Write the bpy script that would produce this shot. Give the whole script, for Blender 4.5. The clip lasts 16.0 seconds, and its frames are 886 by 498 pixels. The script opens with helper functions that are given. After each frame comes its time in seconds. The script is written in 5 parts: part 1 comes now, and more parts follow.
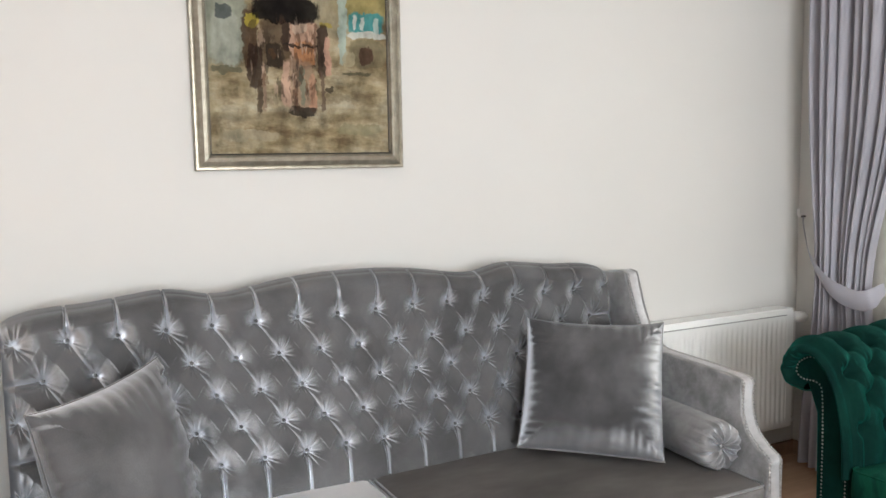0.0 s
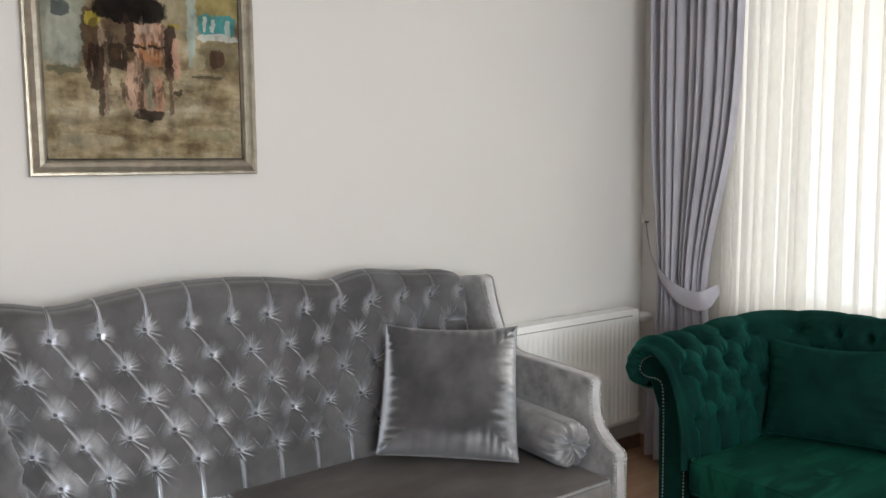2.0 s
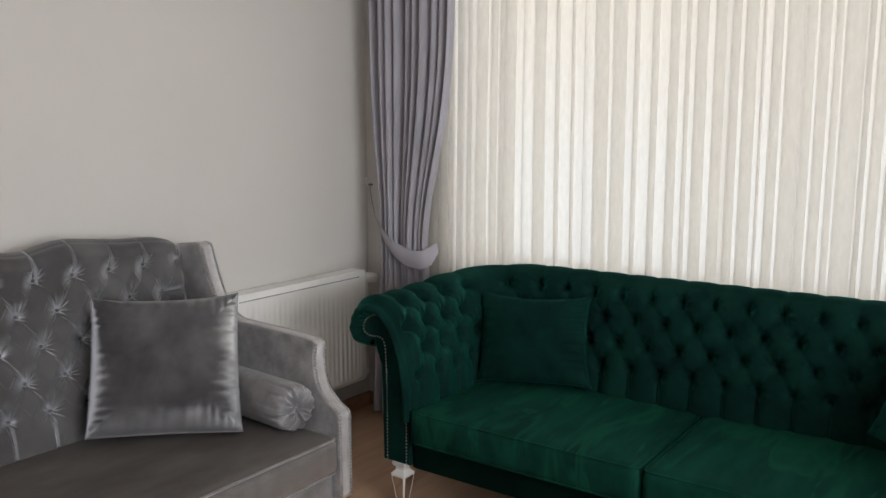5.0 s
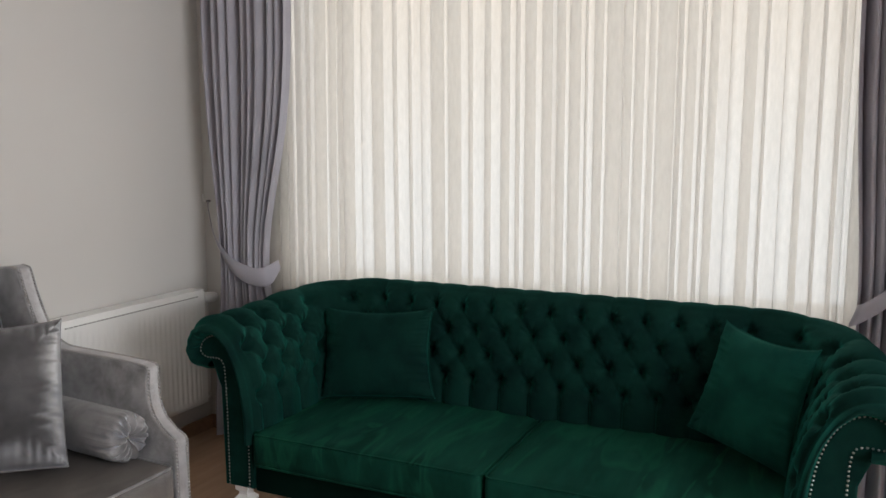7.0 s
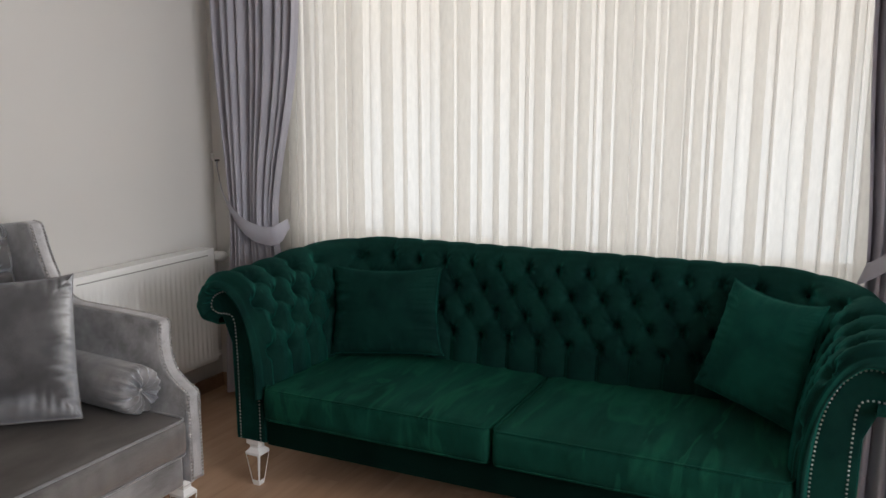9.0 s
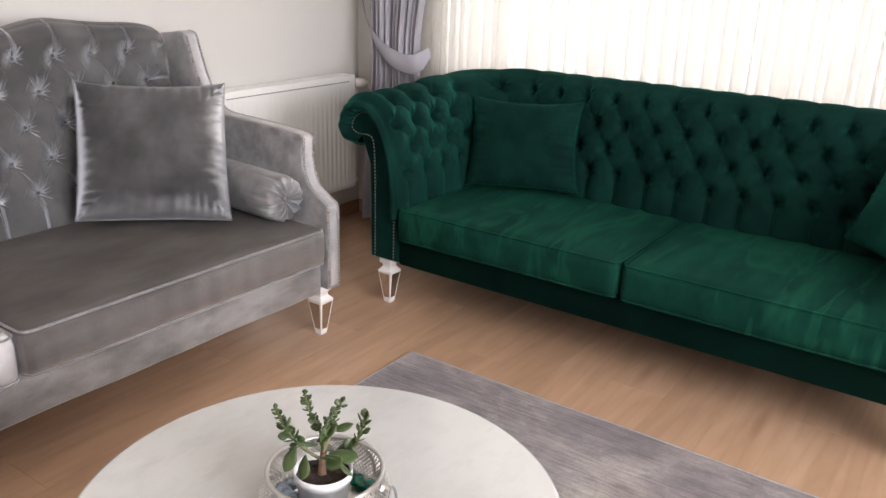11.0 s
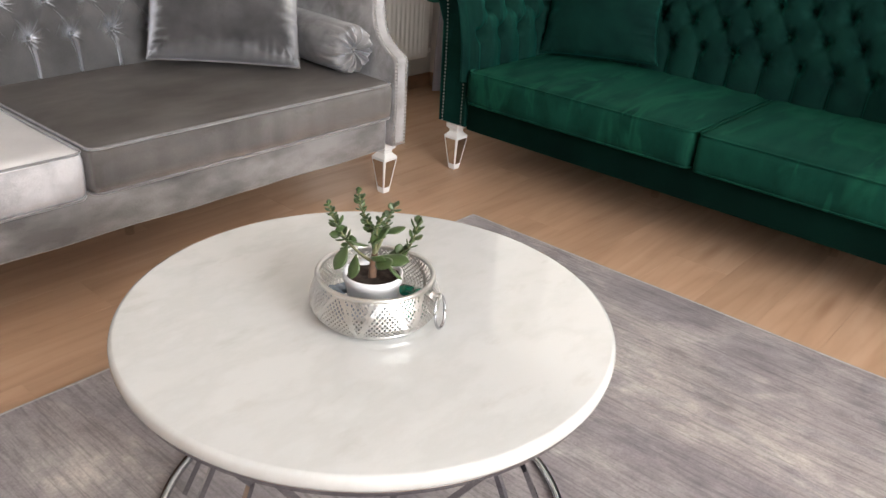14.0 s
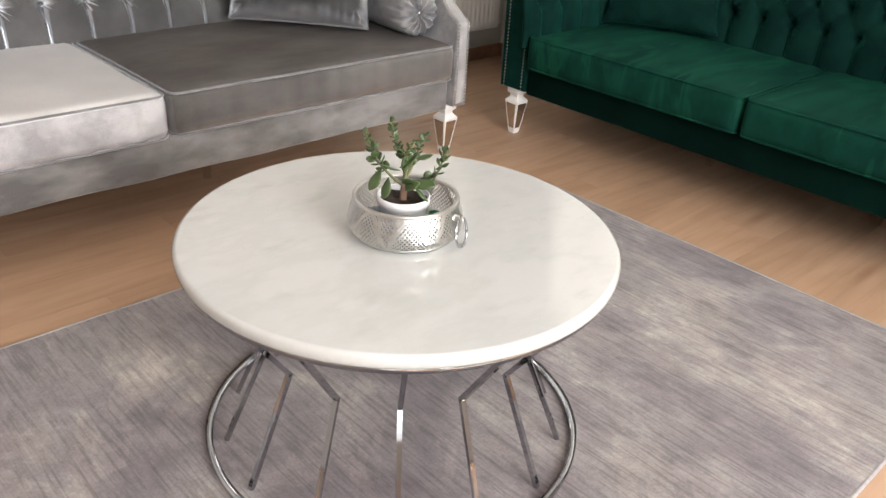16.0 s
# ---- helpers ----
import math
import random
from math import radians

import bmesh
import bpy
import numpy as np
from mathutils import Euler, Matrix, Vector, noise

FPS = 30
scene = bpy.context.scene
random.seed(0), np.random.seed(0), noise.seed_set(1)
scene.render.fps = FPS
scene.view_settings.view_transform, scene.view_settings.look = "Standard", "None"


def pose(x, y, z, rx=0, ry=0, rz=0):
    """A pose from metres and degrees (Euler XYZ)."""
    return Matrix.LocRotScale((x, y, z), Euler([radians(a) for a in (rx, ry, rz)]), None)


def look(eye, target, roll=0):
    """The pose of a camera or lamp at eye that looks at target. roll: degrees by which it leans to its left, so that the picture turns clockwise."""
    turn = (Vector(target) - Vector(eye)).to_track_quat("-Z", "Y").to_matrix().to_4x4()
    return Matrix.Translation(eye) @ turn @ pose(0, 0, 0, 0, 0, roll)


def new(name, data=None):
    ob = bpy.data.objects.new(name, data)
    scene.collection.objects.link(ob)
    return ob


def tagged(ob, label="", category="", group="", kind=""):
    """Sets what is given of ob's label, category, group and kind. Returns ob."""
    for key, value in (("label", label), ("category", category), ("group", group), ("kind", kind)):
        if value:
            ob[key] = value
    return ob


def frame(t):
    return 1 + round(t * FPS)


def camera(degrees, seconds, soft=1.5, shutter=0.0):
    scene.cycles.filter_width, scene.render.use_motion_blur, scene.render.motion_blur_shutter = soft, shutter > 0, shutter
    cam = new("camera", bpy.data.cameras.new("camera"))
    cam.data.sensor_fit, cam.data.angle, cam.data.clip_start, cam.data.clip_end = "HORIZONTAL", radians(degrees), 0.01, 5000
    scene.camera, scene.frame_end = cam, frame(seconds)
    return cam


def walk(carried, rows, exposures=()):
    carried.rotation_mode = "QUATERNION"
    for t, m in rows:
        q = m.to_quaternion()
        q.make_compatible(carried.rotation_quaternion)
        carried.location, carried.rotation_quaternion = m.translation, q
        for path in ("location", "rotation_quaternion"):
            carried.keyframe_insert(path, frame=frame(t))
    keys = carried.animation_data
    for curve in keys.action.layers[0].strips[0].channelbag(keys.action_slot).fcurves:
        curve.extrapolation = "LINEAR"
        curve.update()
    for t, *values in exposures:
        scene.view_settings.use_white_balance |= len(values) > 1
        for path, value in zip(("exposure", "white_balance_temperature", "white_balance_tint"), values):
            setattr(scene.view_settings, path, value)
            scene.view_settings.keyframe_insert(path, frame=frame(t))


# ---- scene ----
cam = camera(56.7, 16.0)
PATH = [
    (0, (0.141, 0.157, 1.538), (1.044, 1.93, 1.333), -1.0),
    (0.5, (0.141, 0.165, 1.556), (1.106, 1.904, 1.346), -0.8),
    (1, (0.151, 0.151, 1.55), (1.178, 1.855, 1.349), -0.8),
    (1.5, (0.165, 0.146, 1.54), (1.275, 1.798, 1.346), -0.7),
    (2, (0.169, 0.139, 1.554), (1.349, 1.741, 1.352), -0.5),
    (2.5, (0.174, 0.136, 1.562), (1.435, 1.673, 1.349), -0.4),
    (3, (0.192, 0.13, 1.545), (1.528, 1.603, 1.329), -0.4),
    (3.5, (0.207, 0.129, 1.542), (1.632, 1.512, 1.301), -0.4),
    (4, (0.213, 0.121, 1.545), (1.708, 1.424, 1.281), -0.2),
    (6.5, (0.265, 0.062, 1.545), (2.018, 0.985, 1.267), -0.1),
    (7, (0.254, 0.052, 1.551), (2.048, 0.897, 1.293), -0.1),
    (7.5, (0.269, 0.041, 1.547), (2.1, 0.811, 1.313), -0.1),
    (8, (0.269, 0.044, 1.53), (2.115, 0.779, 1.304), -0.0),
    (8.5, (0.255, 0.034, 1.529), (2.078, 0.81, 1.262), -0.1),
    (9, (0.241, 0.051, 1.512), (2.017, 0.908, 1.176), 0.0),
    (9.5, (0.239, 0.061, 1.468), (1.943, 1.015, 1.039), 0.2),
    (10, (0.231, 0.081, 1.451), (1.882, 1.083, 0.93), 0.8),
    (12.5, (0.206, 0.047, 1.275), (1.637, 1.19, 0.472), 3.0),
    (13, (0.199, 0.041, 1.242), (1.615, 1.187, 0.418), 3.4),
    (13.5, (0.209, 0.041, 1.231), (1.608, 1.185, 0.374), 3.8),
    (14, (0.215, 0.041, 1.223), (1.601, 1.181, 0.34), 3.9),
    (14.5, (0.222, 0.028, 1.216), (1.592, 1.169, 0.31), 4.1),
    (15, (0.217, -0.007, 1.211), (1.564, 1.152, 0.294), 4.2),
    (15.5, (0.183, -0.091, 1.218), (1.481, 1.115, 0.292), 4.0),
    (16, (0.149, -0.171, 1.206), (1.386, 1.096, 0.276), 3.6),
]
EXPOSURES = [(0.0, 1.0, 6180, 6), (1.0, 0.86, 6180, 6), (2.0, 0.64, 6220, 7), (3.5, 0.36, 6300, 8), (5.0, 0.24, 6320, 9), (7.0, 0.18, 6340, 10), (8.0, 0.2, 6340, 10),
             (9.0, 0.24, 6280, 10), (10.0, 0.54, 6340, 14), (12.5, 1.52, 6440, 12), (14.0, 1.1, 6480, 10), (16.0, 1.12, 6540, 9)]
walk(cam, [(t, look(eye, target, roll)) for t, eye, target, roll in PATH], EXPOSURES)

# ---- world and light ----
world = bpy.data.worlds.new("sky")
scene.world = world
world.use_nodes = True
wn = world.node_tree.nodes
sky = wn.new("ShaderNodeTexSky")
sky.sky_type = 'NISHITA'
sky.sun_disc = False
sky.sun_elevation = radians(40)
sky.sun_rotation = radians(200)
world.node_tree.links.new(sky.outputs[0], wn["Background"].inputs[0])
wn["Background"].inputs[1].default_value = 0.1

HAZE = 0.68
# room: x to the window wall, y to the picture wall
X0, X1, Y0, Y1, ZC = -4.2, 3.66, -2.6, 3.06, 2.72
WIN = (-0.12, 2.47, 0.85, 2.42)      # window opening in the x wall: y0 y1 z0 z1
WIN2 = (-0.3, 2.1, 0.90, 2.42)       # wide window opening in the y wall behind: x0 x1 z0 z1
WIN3 = (-2.8, -0.8, 0.5, 2.3)        # window opening in the same wall


def window_lamp(name, m, sx, sz, power, colour):
    la = bpy.data.lights.new(name, 'AREA')
    la.shape, la.size, la.size_y, la.energy, la.color = 'RECTANGLE', sx, sz, power, colour
    ob = new(name, la)
    ob.matrix_world = m
    return ob


window_lamp("window_daylight", look((X1 + 0.03, (WIN[0] + WIN[1]) / 2, (WIN[2] + WIN[3]) / 2), (0, (WIN[0] + WIN[1]) / 2, (WIN[2] + WIN[3]) / 2)),
            WIN[1] - WIN[0], WIN[3] - WIN[2], 10.3, (1.0, 0.968, 0.925))
window_lamp("south_window_daylight", look(((WIN2[0] + WIN2[1]) / 2, Y0 - 0.03, (WIN2[2] + WIN2[3]) / 2), ((WIN2[0] + WIN2[1]) / 2, 0, (WIN2[2] + WIN2[3]) / 2)),
            WIN2[1] - WIN2[0], WIN2[3] - WIN2[2], 97.0, (0.99, 0.983, 0.985))
window_lamp("back_window_daylight", look(((WIN3[0] + WIN3[1]) / 2, Y0 - 0.03, (WIN3[2] + WIN3[3]) / 2), ((WIN3[0] + WIN3[1]) / 2, 0, (WIN3[2] + WIN3[3]) / 2)),
            WIN3[1] - WIN3[0], WIN3[3] - WIN3[2], 8.0, (0.985, 0.983, 0.99))

# ---- materials ----


def nodes_of(name):
    m = bpy.data.materials.new(name)
    m.use_nodes = True
    nt = m.node_tree
    return m, nt, nt.nodes["Principled BSDF"]


def noise_node(nt, scale, detail=4, rough=0.55, stretch=(1, 1, 1), coord="Object"):
    tc = nt.nodes.new("ShaderNodeTexCoord")
    mp = nt.nodes.new("ShaderNodeMapping")
    mp.inputs["Scale"].default_value = stretch
    nz = nt.nodes.new("ShaderNodeTexNoise")
    nz.inputs["Scale"].default_value, nz.inputs["Detail"].default_value, nz.inputs["Roughness"].default_value = scale, detail, rough
    nt.links.new(tc.outputs[coord], mp.inputs[0])
    nt.links.new(mp.outputs[0], nz.inputs["Vector"])
    return nz


def ramp(nt, src, stops):
    r = nt.nodes.new("ShaderNodeValToRGB")
    el = r.color_ramp.elements
    while len(el) < len(stops):
        el.new(0.5)
    for e, (p, c) in zip(el, stops):
        e.position, e.color = p, (*c, 1)
    nt.links.new(src, r.inputs[0])
    return r


def grey(v):
    return (v, v, v)


def mix(nt, fac, a, b, kind='MIX'):
    n = nt.nodes.new("ShaderNodeMix")
    n.data_type, n.blend_type = 'RGBA', kind
    for sock, v in ((n.inputs[0], fac), (n.inputs[6], a), (n.inputs[7], b)):
        if hasattr(v, "is_output"):
            nt.links.new(v, sock)
        elif sock == n.inputs[0]:
            sock.default_value = v
        else:
            sock.default_value = (*v, 1)
    return n.outputs[2]


def bump(nt, bsdf, src, strength, distance):
    b = nt.nodes.new("ShaderNodeBump")
    b.inputs["Strength"].default_value, b.inputs["Distance"].default_value = strength, distance
    nt.links.new(src, b.inputs["Height"])
    nt.links.new(b.outputs[0], bsdf.inputs["Normal"])
    return b


def plain(name, colour, rough=0.5, metal=0.0, vary=0.08, scale=6.0, grain=0.0, spec=0.5, coat=0.0):
    m, nt, b = nodes_of(name)
    nz = noise_node(nt, scale)
    lo, hi = [c * (1 - vary) for c in colour], [min(1, c * (1 + vary)) for c in colour]
    r = ramp(nt, nz.outputs[0], ((0.3, lo), (0.7, hi)))
    nt.links.new(r.outputs[0], b.inputs["Base Color"])
    b.inputs["Roughness"].default_value, b.inputs["Metallic"].default_value = rough, metal
    b.inputs["Specular IOR Level"].default_value, b.inputs["Coat Weight"].default_value = spec, coat
    if grain:
        bump(nt, b, noise_node(nt, 220, 3).outputs[0], grain, 0.002)
    return m


def velvet(name, dark, light, gloss, tint, start=0.25, full=0.85, nap=(0, 0, 0), nap_noise=0.25, patch=3.5, stretch=(1, 1, 1), gloss_rough=0.5, sheen=0.15, up_cut=0.2, crisp=0.15, strokes=None):
    """Pile cloth: two tones where the pile is brushed, fine grain, and a gloss of its own tint that grows on the turning folds."""
    m, nt, b = nodes_of(name)
    big = noise_node(nt, patch, 3, 0.6, stretch)
    r = ramp(nt, big.outputs[0], ((0.51 - crisp, dark), (0.51, [(p + q) / 2 for p, q in zip(dark, light)]), (0.51 + crisp, light)))
    base = r.outputs[0]
    if strokes:
        # finger marks: narrow curved streaks where the pile was swept the other way
        for sc, st, lo, hi in ((2.2, (0.9, 3.6, 1), 0.54, 0.64), (4.4, (0.6, 3.0, 1), 0.60, 0.67)):
            sw = noise_node(nt, sc, 2, 0.5, st)
            sw.inputs["Distortion"].default_value = 1.1
            sr = ramp(nt, sw.outputs[0], ((lo, grey(0.0)), (hi, grey(0.85)), (hi + 0.03, grey(0.75)), (hi + 0.12, grey(0.1))))
            base = mix(nt, sr.outputs[0], base, strokes)
    fine = noise_node(nt, 420, 2)
    fr = ramp(nt, fine.outputs[0], ((0.3, grey(0.86)), (0.7, grey(1.12))))
    col = mix(nt, 1.0, base, fr.outputs[0], 'MULTIPLY')
    nt.links.new(col, b.inputs["Base Color"])
    b.inputs["Roughness"].default_value, b.inputs["Specular IOR Level"].default_value = 0.8, 0.04
    b.inputs["Sheen Weight"].default_value, b.inputs["Sheen Roughness"].default_value = sheen, 0.4
    b.inputs["Sheen Tint"].default_value = (*tint, 1)
    bp = nt.nodes.new("ShaderNodeBump")
    bp.inputs["Strength"].default_value, bp.inputs["Distance"].default_value = 0.35, 0.0012
    nt.links.new(fine.outputs[0], bp.inputs["Height"])
    n2 = noise_node(nt, patch * 1.7, 3, 0.6, stretch)
    off = nt.nodes.new("ShaderNodeVectorMath")
    off.operation = 'MULTIPLY_ADD'
    off.inputs[1].default_value, off.inputs[2].default_value = (nap_noise,) * 3, [n - nap_noise * 0.5 for n in nap]
    nt.links.new(n2.outputs[1], off.inputs[0])
    add = nt.nodes.new("ShaderNodeVectorMath")
    nt.links.new(bp.outputs[0], add.inputs[0])
    nt.links.new(off.outputs[0], add.inputs[1])
    nor = nt.nodes.new("ShaderNodeVectorMath")
    nor.operation = 'NORMALIZE'
    nt.links.new(add.outputs[0], nor.inputs[0])
    nt.links.new(nor.outputs[0], b.inputs["Normal"])
    gl = nt.nodes.new("ShaderNodeBsdfGlossy")
    gl.inputs["Color"].default_value, gl.inputs["Roughness"].default_value = (*tint, 1), gloss_rough
    nt.links.new(bp.outputs[0], gl.inputs["Normal"])
    lw = nt.nodes.new("ShaderNodeLayerWeight")
    lw.inputs[0].default_value = 0.5
    nt.links.new(nor.outputs[0], lw.inputs["Normal"])
    fr2 = ramp(nt, lw.outputs["Facing"], ((start, grey(0.0)), (full, grey(gloss))))
    # gloss is turned down where the surface faces up
    geo = nt.nodes.new("ShaderNodeNewGeometry")
    sep = nt.nodes.new("ShaderNodeSeparateXYZ")
    nt.links.new(geo.outputs["Normal"], sep.inputs[0])
    cut = ramp(nt, sep.outputs[2], ((0.4, grey(1.0)), (0.8, grey(up_cut))))
    fac = mix(nt, 1.0, fr2.outputs[0], cut.outputs[0], 'MULTIPLY')
    ms = nt.nodes.new("ShaderNodeMixShader")
    nt.links.new(fac, ms.inputs[0])
    nt.links.new(b.outputs[0], ms.inputs[1])
    nt.links.new(gl.outputs[0], ms.inputs[2])
    nt.links.new(ms.outputs[0], nt.nodes["Material Output"].inputs[0])
    return m


BLUISH = (0.93, 0.95, 1.0)
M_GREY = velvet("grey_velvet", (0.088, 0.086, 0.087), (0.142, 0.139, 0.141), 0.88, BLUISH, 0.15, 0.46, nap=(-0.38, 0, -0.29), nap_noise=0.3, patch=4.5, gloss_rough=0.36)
M_GREY_PILLOW = velvet("grey_velvet_pillow", (0.072, 0.070, 0.072), (0.128, 0.124, 0.127), 0.85, BLUISH, 0.38, 0.72, nap=(0.2, 0, -0.6), nap_noise=0.3, patch=5, gloss_rough=0.5)
M_GREY_PILLOW_TURNED = velvet("grey_velvet_pillow_turned", (0.09, 0.088, 0.09), (0.15, 0.146, 0.15), 0.9, BLUISH, 0.28, 0.7, nap=(-0.35, 0, 0.3), nap_noise=0.3, patch=5, gloss_rough=0.5, up_cut=1.0)
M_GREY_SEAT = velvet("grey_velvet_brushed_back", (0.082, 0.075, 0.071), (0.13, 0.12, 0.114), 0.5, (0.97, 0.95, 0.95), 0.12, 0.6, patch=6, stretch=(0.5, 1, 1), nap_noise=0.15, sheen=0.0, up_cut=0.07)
# same grey cloth as the other cushion; window sheen painted into the base colour
M_GREY_PALE = velvet("grey_velvet_painted_sheen", (0.68, 0.665, 0.66), (0.82, 0.80, 0.795), 0.8, (0.97, 0.96, 0.97), 0.2, 0.9, patch=5, up_cut=1.0)
# lighter tone of the grey velvet: side panels, piping, seam and bolster
M_GREY_ARM = velvet("grey_velvet_lighter", (0.165, 0.161, 0.163), (0.32, 0.313, 0.317), 0.9, BLUISH, 0.2, 0.75, patch=13, nap_noise=0.36, gloss_rough=0.45, crisp=0.18)
# band and boxing tone: the sheen each facing catches is painted into the colour
M_GREY_BAND = velvet("grey_velvet_painted_band", (0.34, 0.33, 0.335), (0.56, 0.545, 0.55), 0.9, BLUISH, 0.16, 0.7, patch=9, nap_noise=0.4, gloss_rough=0.45)
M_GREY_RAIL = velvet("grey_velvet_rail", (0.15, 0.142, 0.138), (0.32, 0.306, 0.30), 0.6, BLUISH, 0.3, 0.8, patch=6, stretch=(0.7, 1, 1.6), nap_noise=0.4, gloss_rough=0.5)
M_GREEN = velvet("green_velvet", (0.0020, 0.0118, 0.0112), (0.0057, 0.036, 0.027), 0.6, (0.035, 0.26, 0.21), 0.26, 0.72, patch=7, nap_noise=0.35, sheen=0.06, crisp=0.3)
# lit copy for the corner pillow: its brighter light is put into the colour
M_GREEN_PILLOW = velvet("green_velvet_pillow_lit", (0.0056, 0.043, 0.0335), (0.0098, 0.076, 0.0560), 0.35, (0.03, 0.26, 0.20), 0.4, 0.95, patch=5, nap_noise=0.3, sheen=0.04)
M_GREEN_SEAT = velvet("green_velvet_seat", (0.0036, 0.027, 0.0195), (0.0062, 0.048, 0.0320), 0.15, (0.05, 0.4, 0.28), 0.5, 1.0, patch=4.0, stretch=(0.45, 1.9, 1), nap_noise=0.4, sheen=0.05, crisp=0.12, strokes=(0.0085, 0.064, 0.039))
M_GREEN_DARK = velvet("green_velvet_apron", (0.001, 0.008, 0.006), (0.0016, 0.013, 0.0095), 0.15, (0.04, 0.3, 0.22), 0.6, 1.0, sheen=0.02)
M_WALL = plain("wall_paint", (0.665, 0.645, 0.617), 0.85, vary=0.015, scale=1.5, grain=0.12)
M_CEIL = plain("ceiling_paint", (0.85, 0.84, 0.82), 0.9, vary=0.01, scale=2)
M_WHITE = plain("white_lacquer", (0.82, 0.81, 0.79), 0.3, vary=0.03)
M_RAD = plain("radiator_enamel", (0.87, 0.87, 0.85), 0.32, vary=0.02, scale=3)
M_GAP = plain("dark_slot", (0.05, 0.05, 0.05), 0.8)
M_CHROME = plain("chrome", (0.43, 0.43, 0.45), 0.04, 1.0, vary=0.03)
# the dim light on the green sofa's nailheads is put into this nickel tone
M_NAIL_DIM = plain("shaded_nickel_nail", (0.34, 0.33, 0.31), 0.3, 1.0, vary=0.2)
M_SLOT = plain("grey_slot", (0.3, 0.3, 0.29), 0.7)
M_NAIL = plain("nickel_nail", (0.42, 0.41, 0.40), 0.3, 1.0, vary=0.05)
M_MIRROR = plain("mirror_glass", (0.7, 0.69, 0.67), 0.03, 1.0, vary=0.02)
M_SILVER = plain("silver_metal", (0.66, 0.65, 0.63), 0.28, 1.0, vary=0.06, scale=30)
M_FRAME = plain("champagne_frame", (0.34, 0.308, 0.25), 0.38, 0.75, vary=0.22, scale=26, grain=0.1)
M_FRAME_DARK = plain("frame_shadow_line", (0.03, 0.027, 0.022), 0.6)
M_POT = plain("white_plastic_pot", (0.8, 0.8, 0.82), 0.35, vary=0.02)
M_SOIL = plain("potting_soil", (0.035, 0.022, 0.016), 0.95, vary=0.6, scale=90, grain=0.6)
M_LEAF = plain("jade_leaf", (0.062, 0.098, 0.034), 0.33, vary=0.3, scale=30)
M_STEM = plain("jade_stem", (0.16, 0.16, 0.08), 0.6, vary=0.3, scale=40)
M_TRUNK = plain("jade_trunk", (0.2, 0.115, 0.075), 0.7, vary=0.3, scale=60)
M_GEM_G = plain("green_glass_stone", (0.0, 0.16, 0.09), 0.08, vary=0.4, scale=60, coat=0.6)
M_GEM_B = plain("blue_grey_glass_stone", (0.28, 0.34, 0.42), 0.1, vary=0.3, scale=60, coat=0.5)
M_DRAPE = plain("lavender_grey_curtain", (0.39, 0.38, 0.425), 0.8, vary=0.08, scale=5, grain=0.25, spec=0.2)
M_OUT = plain("exterior_render", (0.6, 0.58, 0.55), 0.9)
M_TWINE = plain("dark_hook", (0.06, 0.05, 0.045), 0.5)

# sheer curtain: light passes through the weave
M_SHEER, nt, b = nodes_of("ivory_sheer")
out = nt.nodes["Material Output"]
tl = nt.nodes.new("ShaderNodeBsdfTranslucent")
df = nt.nodes.new("ShaderNodeBsdfDiffuse")
tp = nt.nodes.new("ShaderNodeBsdfTransparent")
tl.inputs[0].default_value = (0.87, 0.855, 0.825, 1)
df.inputs[0].default_value = (0.68, 0.665, 0.635, 1)
m1, m2 = nt.nodes.new("ShaderNodeMixShader"), nt.nodes.new("ShaderNodeMixShader")
m1.inputs[0].default_value = 0.31
weave = noise_node(nt, 60, 4, 0.6, (1, 1, 0.25))
wr = ramp(nt, weave.outputs[0], ((0.3, grey(0.27)), (0.7, grey(0.35))))
nt.links.new(wr.outputs[0], m2.inputs[0])
nt.links.new(tl.outputs[0], m1.inputs[1])
nt.links.new(df.outputs[0], m1.inputs[2])
nt.links.new(m1.outputs[0], m2.inputs[1])
nt.links.new(tp.outputs[0], m2.inputs[2])
nt.links.new(m2.outputs[0], out.inputs[0])
nt.nodes.remove(b)

# marble
M_MARBLE, nt, b = nodes_of("white_marble")
v1 = noise_node(nt, 3.2, 6, 0.62, (1, 1.8, 1))
v2 = noise_node(nt, 9, 5, 0.6, (1, 2.2, 1))
r1 = ramp(nt, v1.outputs[0], ((0.42, (0.565, 0.571, 0.558)), (0.5, (0.532, 0.538, 0.522)), (0.58, (0.575, 0.58, 0.566))))
r2 = ramp(nt, v2.outputs[0], ((0.60, grey(0.0)), (0.72, grey(0.4)), (0.85, grey(0.5))))
nt.links.new(mix(nt, r2.outputs[0], r1.outputs[0], (0.46, 0.45, 0.42)), b.inputs["Base Color"])
b.inputs["Roughness"].default_value, b.inputs["Coat Weight"].default_value, b.inputs["Coat Roughness"].default_value = 0.12, 0.5, 0.04

# laminate planks: grain along x, each plank its own tone
M_PLANK, nt, b = nodes_of("oak_laminate")
oi = nt.nodes.new("ShaderNodeObjectInfo")
tc = nt.nodes.new("ShaderNodeTexCoord")
sh = nt.nodes.new("ShaderNodeVectorMath")
sh.operation = 'MULTIPLY_ADD'
cb = nt.nodes.new("ShaderNodeCombineXYZ")
for i in range(3):
    nt.links.new(oi.outputs["Random"], cb.inputs[i])
sh.inputs[1].default_value = (9.0, 7.0, 5.0)
nt.links.new(cb.outputs[0], sh.inputs[0])
nt.links.new(tc.outputs["Object"], sh.inputs[2])
mp = nt.nodes.new("ShaderNodeMapping")
mp.inputs["Scale"].default_value = (1.0, 5.5, 1)
